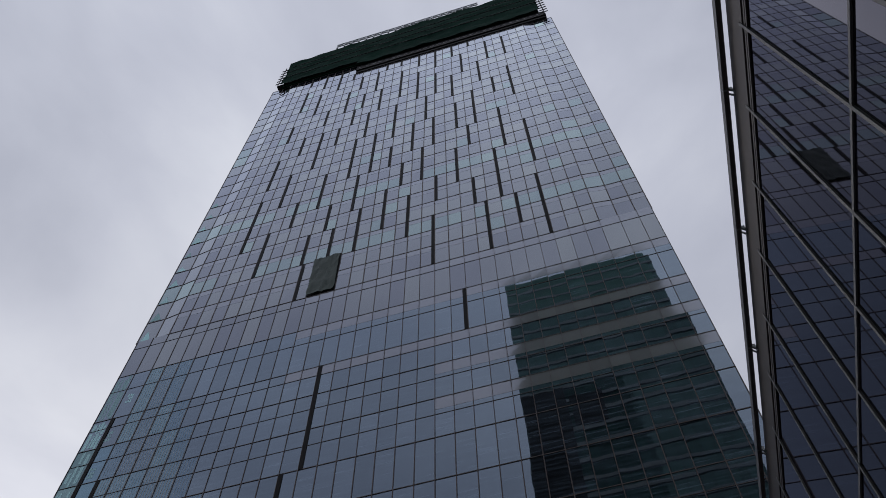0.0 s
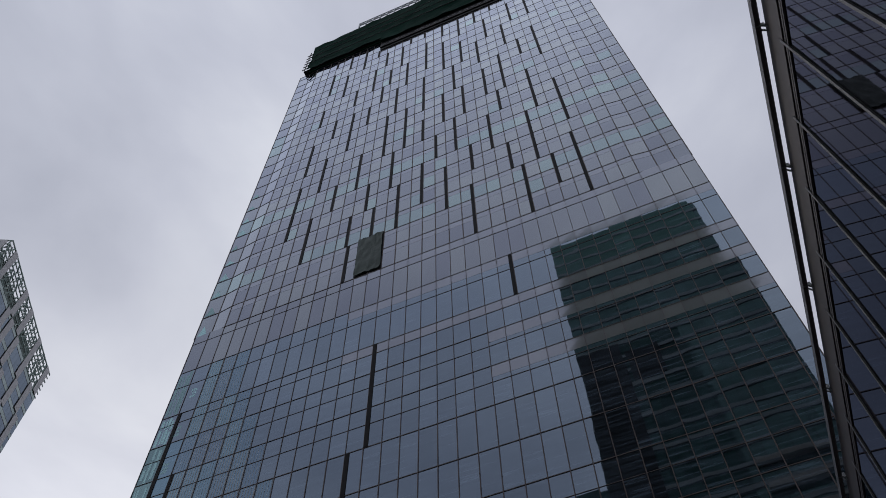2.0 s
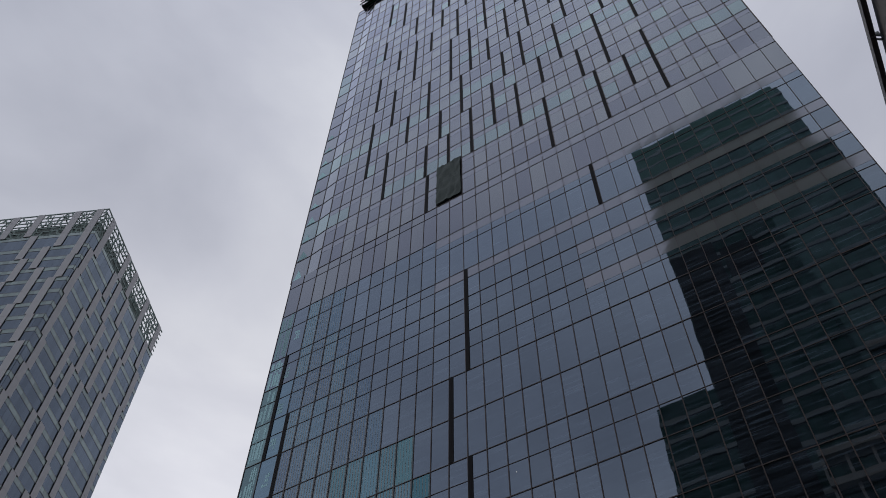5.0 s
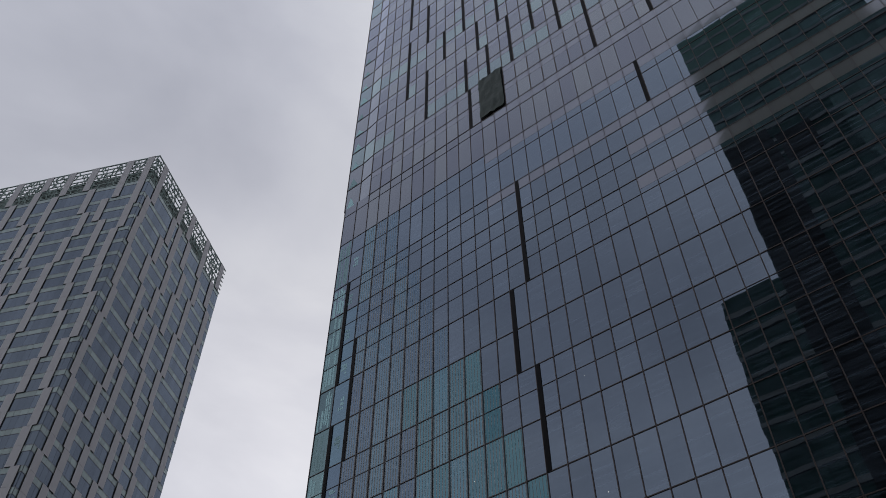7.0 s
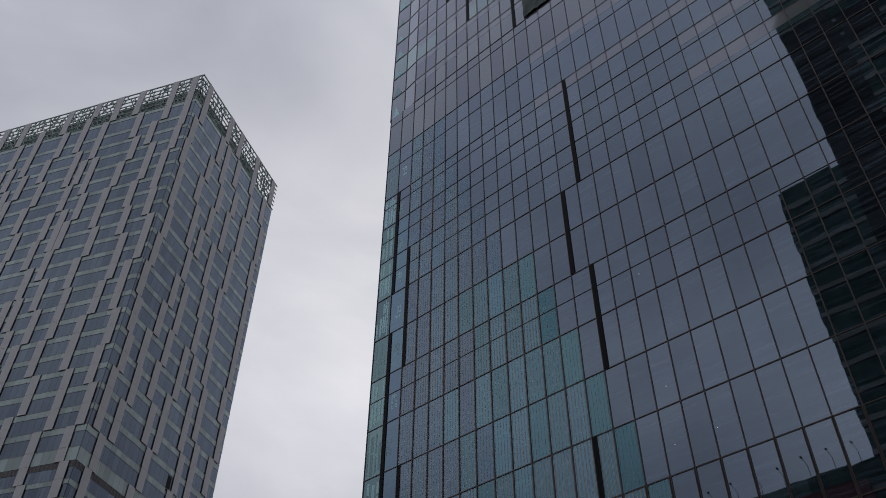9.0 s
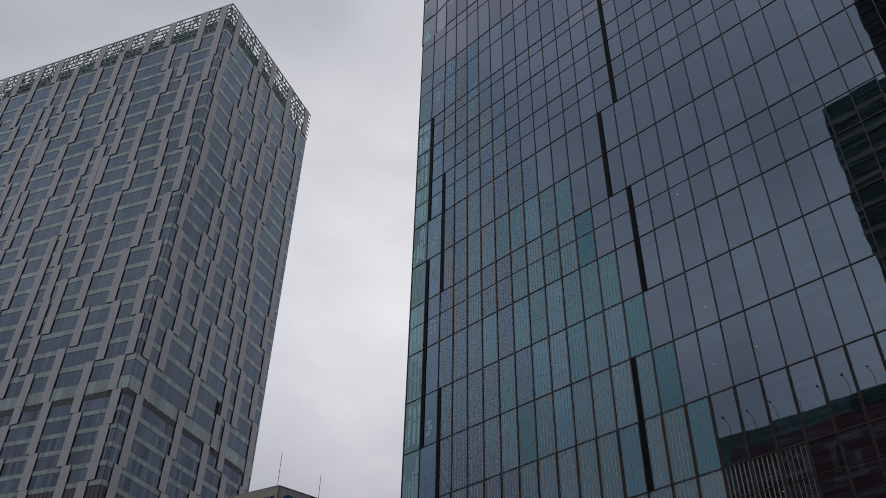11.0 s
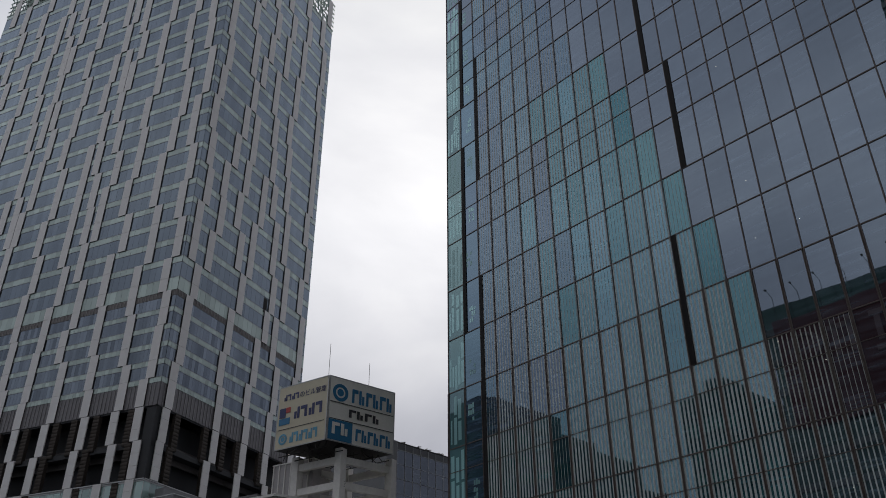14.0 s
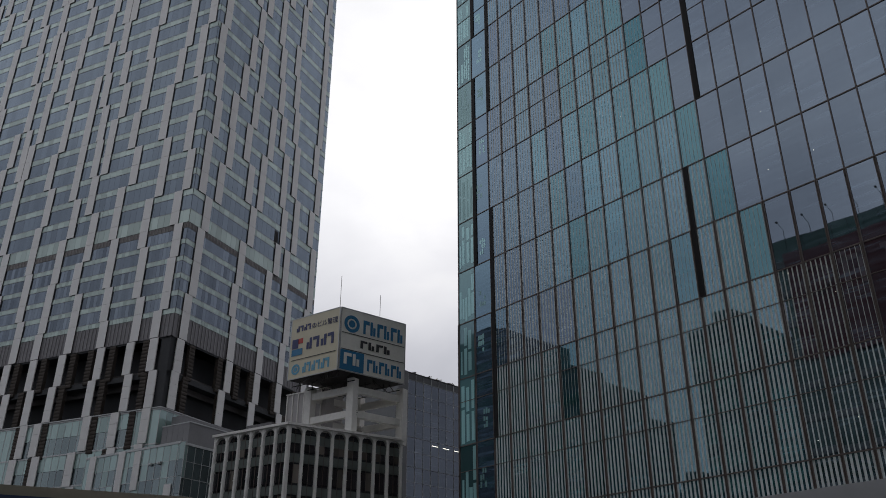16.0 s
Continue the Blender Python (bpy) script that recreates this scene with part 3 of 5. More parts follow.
    for ob in (part("high_glazing", glass, STREAM_GLASS, stream, "blue-grey office window strips", kind="stuff"),
               part("hotel_glazing", hotel, HOTEL_GLASS, stream, "narrow dark and blue hotel windows", kind="stuff"),
               part("spandrel_glazing", band, STREAM_BAND, stream, "pale green spandrel glass", kind="stuff"),
               part("window_frame", frame_bm, LOUVRE_FIN, stream, kind="stuff"),
               part("grille_strip", grille, GRILLE, stream, "dark brown ventilation grille"),
               part("louvre_panel", lv, LOUVRE, stream),
               part("louvre_fin", fins, LOUVRE_FIN, stream, kind="stuff"),
               part("crown_lattice", lat, CROWN_STEEL, stream, "pale green lattice crown screen", kind="stuff")):
        ob.matrix_basis = m
    return m, out


PANEL_MESH = {}


def strips(face, x, *spans):
    """Aluminium strips at x along a face, each from one break line down to another: a pale front with joints over a dark return."""
    m, out = face
    for top, low in spans:
        key = (out, top, low)
        if key not in PANEL_MESH:
            cuts = [BREAK[n] - BREAK[top] for n in range(top, low - 1, -1)]
            if len(cuts) > 3 and top < 0:
                cuts = cuts[:1] + cuts[2:]
            skin, back_bm = bmesh.new(), bmesh.new()
            ya, yb = sorted((out * 0.07, out * 0.13))
            for z1, z0 in zip(cuts, cuts[1:]):
                box(skin, 0, PANEL_W, ya, yb, z0 + 0.02, z1 - 0.02)
            ya, yb = sorted((out * -0.08, out * 0.07))
            box(back_bm, 0.0, PANEL_W, ya, yb, cuts[-1] + 0.02, -0.02)
            PANEL_MESH[key] = mesh_of("facade_panel", skin, PANEL), mesh_of("panel_return", back_bm, RETURN)
        front, rear = PANEL_MESH[key]
        p = piece("facade_panel", front, stream, m @ pose(x, out * 0.004 * (int(x * 2.5) % 4), BREAK[top]))
        piece("panel_return", rear, p, Matrix())


CROWN_STEEL = material("pale_green_crown_steel", (0.25, 0.325, 0.29), 0.5, 0.3)
side_l, side_r = SL - SC, SR - SC
base = [Vector((0, 0, 0)), side_r, side_r + side_l, side_l]
for za, zb in ((0.0, OPEN0), (LOUVRE0, CROWN)):
    core = bmesh.new()
    ring = [[core.verts.new(p + side_l.normalized() * (1.2 if p in (base[0], base[1]) else -1.2) + side_r.normalized() * (1.2 if p in (base[0], base[3]) else -1.2) + Vector((0, 0, z))) for p in base] for z in (za, zb)]
    for i in range(4):
        core.faces.new((ring[0][i], ring[0][(i + 1) % 4], ring[1][(i + 1) % 4], ring[1][i]))
    core.faces.new(ring[0])
    core.faces.new(ring[1])
    part("core", core, CORE, stream)
# set-back terrace walls, near-black to paint in the shade of the open storey
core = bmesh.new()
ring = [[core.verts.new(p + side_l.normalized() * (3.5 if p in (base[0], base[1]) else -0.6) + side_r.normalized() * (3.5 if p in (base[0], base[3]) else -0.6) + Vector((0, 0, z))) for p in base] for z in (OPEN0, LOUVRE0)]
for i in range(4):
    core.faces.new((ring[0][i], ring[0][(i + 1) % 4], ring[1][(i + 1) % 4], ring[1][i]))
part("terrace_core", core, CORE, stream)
BACKING = material("grey_green_crown_backing", (0.27, 0.31, 0.29), 0.7, vary=0.2)
# box added inside the crown to keep bright sky from showing through
room = bmesh.new()
ring = [[room.verts.new(p + side_l.normalized() * (2.6 if p in (base[0], base[1]) else -2.6) + side_r.normalized() * (2.2 if p in (base[0], base[3]) else -7) + Vector((0, 0, z))) for p in base] for z in (CROWN, S_TOP - 2.0)]
for i in range(4):
    room.faces.new((ring[0][i], ring[0][(i + 1) % 4], ring[1][(i + 1) % 4], ring[1][i]))
room.faces.new(ring[1])
part("crown_backing", room, BACKING, stream, "grey-green box added behind the lattice to block the sky")
LEFT = stream_face(SC, side_l.normalized(), side_l.length, 3, 1)
RIGHT = stream_face(SC, side_r.normalized(), side_r.length + 1.0, 5, -1)
strips(LEFT, 0.8, (13, 10), (3, 1))
strips(LEFT, 1.2, (24, 20), (7, 5), (-1, -3))
strips(LEFT, 1.6, (20, 18), (-3, -6))
strips(LEFT, 2.0, (5, 3))
strips(LEFT, 2.4, (15, 13), (10, 7), (1, -1))
strips(LEFT, 2.8, (18, 15), (-6, -7))
strips(LEFT, 6.0, (12, 9))
strips(LEFT, 6.8, (24, 21))
strips(LEFT, 7.2, (19, 16), (9, 7), (4, 1), (-5, -7))
strips(LEFT, 7.6, (14, 12))
strips(LEFT, 8.4, (16, 14), (-2, -5))
strips(LEFT, 8.8, (7, 4))
strips(LEFT, 9.2, (21, 19), (1, -2))
strips(LEFT, 12.8, (20, 18))
strips(LEFT, 14.4, (22, 20), (18, 16), (13, 11), (4, 2))
strips(LEFT, 14.8, (-6, -7))
strips(LEFT, 15.2, (9, 6), (-4, -6))
strips(LEFT, 15.6, (16, 13))
strips(LEFT, 16.0, (11, 9), (-1, -4))
strips(LEFT, 16.4, (24, 22), (6, 4))
strips(LEFT, 16.8, (2, -1))
strips(LEFT, 20.8, (8, 6))
strips(LEFT, 21.6, (16, 14))
strips(LEFT, 22.4, (10, 8), (6, 3), (1, -2), (-4, -6), (-6, -7))
strips(LEFT, 22.8, (24, 22), (19, 16))
strips(LEFT, 23.2, (14, 12))
strips(LEFT, 24.0, (-2, -4))
strips(LEFT, 24.4, (22, 19), (12, 10), (3, 1))
strips(LEFT, 25.2, (15, 12), (5, 3))
strips(LEFT, 25.6, (7, 5))
strips(LEFT, 26.0, (19, 17))
strips(LEFT, 26.8, (9, 7))
strips(LEFT, 27.2, (17, 15))
strips(LEFT, 27.6, (11, 9))
strips(LEFT, 28.0, (2, 0))
strips(LEFT, 28.8, (20, 17), (15, 13))
strips(LEFT, 29.2, (24, 23))
strips(LEFT, 29.6, (13, 11), (9, 6), (6, 4), (4, 2), (0, -3))
strips(LEFT, 30.0, (-3, -6))
strips(LEFT, 30.4, (23, 20), (-6, -7))
strips(LEFT, 36.0, (22, 20), (18, 16), (14, 12), (8, 5), (3, 1), (-5, -7))
strips(LEFT, 36.8, (12, 10), (-2, -5))
strips(LEFT, 37.2, (1, -2))
strips(LEFT, 37.6, (24, 22), (20, 18), (16, 14), (10, 8), (5, 3))
strips(LEFT, 42.8, (19, 17), (11, 9))
strips(LEFT, 43.6, (9, 6))
strips(LEFT, 44.0, (13, 11), (-3, -6))
strips(LEFT, 44.4, (23, 21), (21, 19), (17, 15))
strips(LEFT, 44.8, (0, -3))
strips(LEFT, 45.2, (6, 4), (-6, -7))
strips(LEFT, 45.6, (15, 13))
strips(LEFT, 46.0, (4, 2), (2, 0))
strips(LEFT, 46.4, (18, 15), (13, 10))
strips(LEFT, 47.2, (7, 4))
strips(LEFT, 48.0, (20, 18))
strips(LEFT, 48.4, (10, 7))
strips(LEFT, 49.6, (22, 20))
strips(LEFT, 50.0, (12, 10))
strips(LEFT, 50.8, (14, 12), (7, 5))
strips(LEFT, 51.2, (24, 22), (20, 17))
strips(LEFT, 52.0, (17, 14))
strips(LEFT, 52.4, (5, 3))
strips(LEFT, 57.2, (19, 17), (15, 13))
strips(LEFT, 57.6, (24, 21))
strips(LEFT, 58.0, (9, 7))
strips(LEFT, 58.8, (21, 19), (13, 11), (11, 9))
strips(LEFT, 59.2, (17, 15))
strips(LEFT, 64.4, (24, 22), (16, 14))
strips(LEFT, 64.8, (20, 18))
strips(LEFT, 66.0, (22, 20))
strips(LEFT, 66.4, (18, 16))
strips(LEFT, 66.8, (14, 13))
strips(LEFT, 69.6, (17, 15))
strips(LEFT, 70.0, (24, 23))
strips(LEFT, 70.8, (23, 21))
strips(LEFT, 71.6, (19, 17))
# the far end goes on in the same zigzag
for u, n in ((52.0, 3), (58.8, 7), (66.0, 13), (70.8, 15)):
    while n > -6:
        low = max(-7, n - (3 if n % 5 == 0 else 2))
        strips(LEFT, u + (1.6 if n % 4 < 2 else 0.0), (n, low))
        n = low
strips(RIGHT, 0.8, (19, 17), (10, 8))
strips(RIGHT, 1.2, (21, 19), (4, 1))
strips(RIGHT, 1.6, (17, 14), (12, 10), (8, 6), (-5, -7))
strips(RIGHT, 2.4, (14, 12), (6, 4), (-1, -5))
strips(RIGHT, 2.8, (24, 21))
strips(RIGHT, 3.2, (1, -1))
strips(RIGHT, 5.6, (3, 1))
strips(RIGHT, 6.8, (7, 5))
strips(RIGHT, 7.2, (5, 3))
strips(RIGHT, 8.8, (18, 16), (9, 7))
strips(RIGHT, 10.4, (20, 18), (16, 13), (11, 9))
strips(RIGHT, 12.0, (13, 11), (6, 4))
strips(RIGHT, 12.4, (22, 20))
strips(RIGHT, 13.2, (8, 6), (-3, -5))
strips(RIGHT, 13.6, (24, 22))
strips(RIGHT, 14.0, (15, 13), (11, 8), (4, 2), (0, -3), (-5, -7))
strips(RIGHT, 15.6, (22, 19), (17, 15))
strips(RIGHT, 16.0, (2, 0))
strips(RIGHT, 16.8, (19, 17))
strips(RIGHT, 17.6, (5, 2))
strips(RIGHT, 19.2, (24, 22), (15, 12), (8, 5))
strips(RIGHT, 20.4, (12, 10))
strips(RIGHT, 20.8, (22, 20))
strips(RIGHT, 21.2, (10, 8))
strips(RIGHT, 22.4, (-6, -7))
strips(RIGHT, 21.6, (18, 15), (-4, -6))
strips(RIGHT, 22.8, (20, 18), (8, 6), (-1, -4))
strips(RIGHT, 24.8, (6, 3), (1, -1))
strips(RIGHT, 25.6, (13, 11))
strips(RIGHT, 26.0, (3, 1))
strips(RIGHT, 26.4, (11, 9))
strips(RIGHT, 26.8, (16, 13))
strips(RIGHT, 27.2, (9, 7))
strips(RIGHT, 28.0, (24, 21), (19, 16), (1, -2))
strips(RIGHT, 28.4, (7, 4))
strips(RIGHT, 29.2, (21, 19), (-5, -7))
strips(RIGHT, 30.0, (4, 1), (-2, -5))
strips(RIGHT, 34.8, (22, 20))
strips(RIGHT, 35.6, (17, 15), (8, 6), (4, 2))
strips(RIGHT, 36.4, (20, 17), (15, 12), (12, 10), (10, 8), (-2, -5))
strips(RIGHT, 37.2, (24, 22), (6, 4), (2, -2), (-5, -7))

# ---- the glass building beside the camera ----
D = 4.33
side_building = thing("low_glass_building", Matrix.Translation((D, 0, 0)) @ Matrix.Rotation(radians(-13.9), 4, "Z"), "dark glass curtain-wall building with steel eaves fin", "building")
SIDE_GLASS = coated_glass("dark_side_glass", (0.013, 0.012, 0.015), (0.35, 0.34, 0.385), gloss=0.28, wave=0.0004)
FASCIA = material("dark_brown_fascia", (0.13, 0.105, 0.096), 0.5, 0.3, vary=0.25, grain=2.0)
FIN = material("grey_steel_fin", (0.27, 0.255, 0.25), 0.45, 0.15)


def side_front():
    top, tr = EYE + 3.361 * D, EYE + 2.347 * D
    h = top - tr
    step = 1.50
    y0, y1 = -10.0, 24.0
    part("core", boxes([(0.35, 14, y0, y1, 0.02, top + 0.6)]), CORE, side_building)
    ys = [y0]
    while ys[-1] < y1:
        ys.append(ys[-1] + step)
    zs = [top - h * k for k in range(4)] + [0.05]
    for k in range(len(zs) - 1):
        bm = boxes([(0.0, 0.03, -step / 2 + 0.02, step / 2 - 0.02, 0, zs[k] - zs[k + 1] - 0.02)])
        me = mesh_of("pane", bm, SIDE_GLASS)
        for y in ys[:-1]:
            piece("pane", me, side_building, pose(0.022, y + step / 2, zs[k + 1], 0, random.uniform(-.1, .1), random.uniform(-.1, .1)))
    me = mesh_of("mullion", boxes([(-0.012, 0.05, -0.028, 0.028, 0, top)]), FIN)
    me2 = mesh_of("mullion_cap", boxes([(0.004, 0.03, 0.028, 0.046, 0, top)]), FASCIA)
    for y in ys:
        mo = piece("mullion", me, side_building, pose(0, y, 0.0))
        piece("mullion_cap", me2, mo, pose(0, 0, 0))
    for z in zs[1:-1]:
        part("transom", boxes([(-0.006, 0.06, y0, y1, z - 0.032, z + 0.032)]), FIN, side_building)
    part("fascia", boxes([(0.03, 0.3, y0, y1, top + 0.02, top + 0.45), (0.055, 0.3, y0, y1, top + 0.45, top + 0.93)]), FASCIA, side_building, "dark brown metal fascia")
    part("head_frame", boxes([(0.0, 0.05, y0, y1, top - 0.13, top + 0.018), (-0.004, 0.04, y0, y1, top - 0.42, top - 0.36), (0.012, 0.05, y0, y1, top - 0.27, top - 0.2)]), FASCIA, side_building, "dark brown head frame")
    part("eaves_fin", boxes([(-0.125, -0.02, y0, y1, top + 0.95, top + 1.03), (-0.135, -0.125, y0, y1, top + 0.90, top + 1.10)]), FIN, side_building, "grey steel eaves fin")
    for y in ys[::2]:
        bm = bmesh.new()
        bar(bm, (-0.03, y, top + 0.97), (0.09, y, top + 0.80), 0.022)
        box(bm, -0.14, 0.06, y - 0.012, y + 0.012, top + 0.93, top + 1.05)
        for j in range(4):
            bar(bm, (-0.02 + 0.018 * j, y + 0.07, top + 0.96 - 0.03 * j), (-0.02 + 0.018 * j, y + 0.10, top + 0.96 - 0.03 * j), 0.02)
        part("fin_bracket", bm, STEEL_LIGHT, side_building)


side_front()

# ---- the tall stepped tower behind the camera, seen only as a reflection ----
HIK = Matrix.Translation((0, 0, 0)) @ Matrix.Rotation(TURN, 4, "Z")
back = thing("stepped_glass_tower", HIK, "dark green glass tower with stepped blocks seen mirrored in the glass", "skyscraper")
BACK_GLASS = coated_glass("dark_green_glass", (0.036, 0.088, 0.072), (0.34, 0.48, 0.43), gloss=0.14, island=True)
BACK_LINE = material("grey_floor_band", (0.27, 0.285, 0.27), 0.6)
YB = -12.6
PARAPET = material("dark_green_parapet", (0.05, 0.17, 0.115), 0.5, vary=0.25, grain=0.6)


def back_tower():
    blocks = [(-14.0, 21.0, EYE + 178, "tower_block"), (21.0, 23.3, EYE + 151, "side_block"), (-24.5, -14.0, EYE + 101, "middle_block"), (-52.0, -24.5, EYE + 54, "podium_block")]
    for xa, xb, z, name in blocks:
        body = part(name, boxes([(xa, xb, YB - 30, YB - 0.4, 0.05, z)]), CORE, back)
        gl, ln_ = bmesh.new(), bmesh.new()
        zz = 4.0
        while zz < z - 1:
            x = xa
            while x < xb - 0.1:
                x1 = min(x + 2.1, xb)
                box(gl, x + 0.04, x1 - 0.04, YB - 0.35, YB - 0.3, zz + 0.9, min(zz + 4.2, z))
                x = x1
            box(ln_, xa, xb, YB - 0.4, YB - 0.1, zz, zz + 0.85)
            zz += 4.3
        part("glazing", gl, BACK_GLASS, body, kind="stuff")
        part("floor_bands", ln_, BACK_LINE, body, kind="stuff")
    part("parapet", boxes([(-14.0, 20.0, YB - 0.4, YB - 0.2, EYE + 165, EYE + 179.5)]), PARAPET, back, "dark green parapet band")
    # flat black sheets on the front put the shade of a recess into colour
    part("shade_sheet", boxes([(-13.8, -5.2, YB - 0.4, YB - 0.06, EYE + 56, EYE + 136)]), SLOT, back, "flat black sheet painted for an unlit recess")
    part("shade_sheet", boxes([(-4.6, 1.8, YB - 0.4, YB - 0.06, EYE + 124, EYE + 133)]), SLOT, back, "flat black sheet painted for an unlit recess")


back_tower()


# ---- Podium of the panelled tower ----
POD_GLASS = coated_glass("podium_glass", (0.042, 0.06, 0.065), (0.72, 0.86, 0.90), gloss=0.18, tone=0.6)
POD_FROST = coated_glass("frosted_green_glass", (0.27, 0.37, 0.35), (0.75, 0.88, 0.87), gloss=0.12, rough=0.1, tone=0.25)
POD_FRAME = material("podium_frame", (0.42, 0.43, 0.43), 0.5, 0.2)
BRICKISH = material("rough_brown_screen", (0.036, 0.028, 0.022), 0.85, bump=0.9, bump_scale=5, vary=0.5)
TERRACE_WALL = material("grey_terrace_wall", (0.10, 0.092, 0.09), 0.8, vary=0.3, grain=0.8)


def podium():
    """Glazed lower floors, the projecting glass box and the dark open terrace."""
    for along, out, width in ((side_l, 1, side_l.length), (side_r, -1, side_r.length)):
        m = Matrix.Rotation(math.atan2(along.y, along.x), 4, "Z")
        zs = [EYE + z for z in (5, 10, 15, 20.5, 26, 31.3, 36.9)]
        for k in range(len(zs) - 1):
            hk = zs[k + 1] - zs[k]
            ya, yb = sorted((out * -0.25, out * -0.2))
            w = 1.56
            cut = hk * 0.52
            clear = mesh_of("podium_pane", boxes([(0.04, w - 0.04, ya, yb, 0.05, cut - 0.03)]), POD_GLASS)
            milky = mesh_of("frosted_pane", boxes([(0.04, w - 0.04, ya, yb, cut + 0.03, hk - 0.05)]), POD_FROST)
            tall = mesh_of("frosted_pane", boxes([(0.04, w - 0.04, ya, yb, 0.05, hk - 0.05)]), POD_FROST)
            x, i = 0.2, 0
            pale = False
            while x < min(width, 46):
                if i % 4 == 0:
                    pale = (i * 7 + k * 5) % 5 == 0
                if pale:
                    piece("frosted_pane", tall, stream, m @ pose(x, 0, zs[k]))
                else:
                    piece("podium_pane", clear, stream, m @ pose(x, 0, zs[k]))
                    piece("frosted_pane", milky, stream, m @ pose(x, 0, zs[k]))
                x, i = x + w, i + 1
        ya, yb = sorted((out * -0.24, out * -0.16))
        post = mesh_of("podium_mullion", boxes([(-0.025, 0.025, ya, yb, zs[0], zs[-1])]), POD_FRAME)
        x = 0.2
        while x < min(width, 46):
            piece("podium_mullion", post, stream, m @ pose(x, 0, 0))
            x += 1.56
        bm = bmesh.new()
        for z in zs:
            ya, yb = sorted((out * -0.3, out * -0.12))
            box(bm, 0, width, ya, yb, z - 0.12, z + 0.12)
        fr = part("podium_transoms", bm, POD_FRAME, stream, kind="stuff")
        fr.matrix_basis = m
        # slim panels step down past the terrace, with rough brown screens beside them
        ya, yb = sorted((out * -0.75, out * -0.02))
        rough = bmesh.new()
        rings = []
        for i in range(41):
            half_w = (0.64, 0.67, 0.66, 0.68, 0.65)[i % 5]
            y_in = (0.10, 0.02, 0.0, 0.03)[i % 4]
            lo_y, hi_y = (ya, yb - y_in) if out > 0 else (ya + y_in, yb)
            rings.append([rough.verts.new((px, py, -6.2 + 0.155 * i)) for px, py in ((-half_w, lo_y), (half_w, lo_y), (half_w, hi_y), (-half_w, hi_y))])
        for p, q in zip(rings, rings[1:]):
            for i in range(4):
                rough.faces.new((p[i], p[(i + 1) % 4], q[(i + 1) % 4], q[i]))
        rough.faces.new(rings[0])
        rough.faces.new(rings[-1])
        rough = mesh_of("rough_screen", rough, BRICKISH)
        tiers = [(50.78, 45.1, (2.7, 7.8, 14.4, 23.4, 30.4, 37.0, 44.4, 51.0, 58.0, 64.6, 70.8)), (45.08, 38.85, (1.9, 7.1, 15.2, 24.3, 29.5, 35.5, 43.0, 52.0, 57.2, 65.6, 71.4)),
                 (38.8, 33.1, (2.0, 8.6, 14.7, 25.9, 29.2, 37.0, 43.8)), (33.05, 27.5, (2.5, 8.2, 16.7, 24.8, 30.2, 36.2, 44.0)), (27.4, 21.5, (1.8, 9.0, 15.8, 25.6, 29.4, 37.0))]
        if out < 0:
            tiers = [(50.78, 45.1, (1.4, 14.2, 22.4, 29.2, 36.4)), (45.08, 38.85, (1.2, 13.0, 21.6, 30.0, 37.0)), (38.8, 33.1, (14.2, 22.6, 29.4))]
        for top, low, lanes in tiers:
            me = mesh_of("slim_panel", boxes([(0, 1.74, min(out * -0.06, out * 0.12), max(out * -0.06, out * 0.12), top - (j + 1) * (top - low) / 3 + 0.015, top - j * (top - low) / 3 - 0.015) for j in range(3)]), PANEL_SUNLIT)
            for x in lanes:
                piece("slim_panel", me, stream, m @ pose(x, 0, 0))
        for x, z in ((12.3, 50.7), (17.2, 50.7), (21.3, 50.7), (28.3, 50.7), (4.9, 50.7), (4.3, 44.9), (13.2, 45.0), (22.5, 45.0), (32.3, 45.0), (5.4, 38.7), (13.5, 38.7), (24.6, 38.7), (31.0, 38.7), (35.0, 50.7), (41.0, 45.0), (26.5, 33.0), (9.9, 33.0)):
            if x < width - 2 and (out > 0 or z > 44):
                piece("rough_screen", rough, stream, m @ pose(x + 0.5, 0, z))
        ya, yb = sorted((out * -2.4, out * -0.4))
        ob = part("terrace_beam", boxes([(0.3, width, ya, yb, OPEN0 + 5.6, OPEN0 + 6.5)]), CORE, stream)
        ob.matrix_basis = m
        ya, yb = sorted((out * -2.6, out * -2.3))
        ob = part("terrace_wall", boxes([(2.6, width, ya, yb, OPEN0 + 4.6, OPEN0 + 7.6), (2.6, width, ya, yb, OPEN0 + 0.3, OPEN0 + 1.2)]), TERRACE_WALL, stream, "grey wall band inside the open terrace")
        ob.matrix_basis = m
        ya, yb = sorted((out * -0.16, out * 0.04))
        ob = part("terrace_kerb", boxes([(0.1, width, ya, yb, OPEN0 + 0.14, OPEN0 + 0.3)]), POD_FRAME, stream, "pale kerb at the terrace edge")
        ob.matrix_basis = m
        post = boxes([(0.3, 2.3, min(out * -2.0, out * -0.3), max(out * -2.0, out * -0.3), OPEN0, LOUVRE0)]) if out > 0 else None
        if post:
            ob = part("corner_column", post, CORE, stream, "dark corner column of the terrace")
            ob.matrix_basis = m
        # slabs coloured near-black: the terrace's inner shade is put into them
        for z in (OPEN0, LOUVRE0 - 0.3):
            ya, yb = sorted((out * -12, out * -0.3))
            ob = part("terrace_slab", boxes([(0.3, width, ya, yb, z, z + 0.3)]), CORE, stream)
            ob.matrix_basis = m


podium()
ROOF_BOX = material("grey_roof_sheet", (0.17, 0.17, 0.175), 0.55, 0.1, vary=0.15)
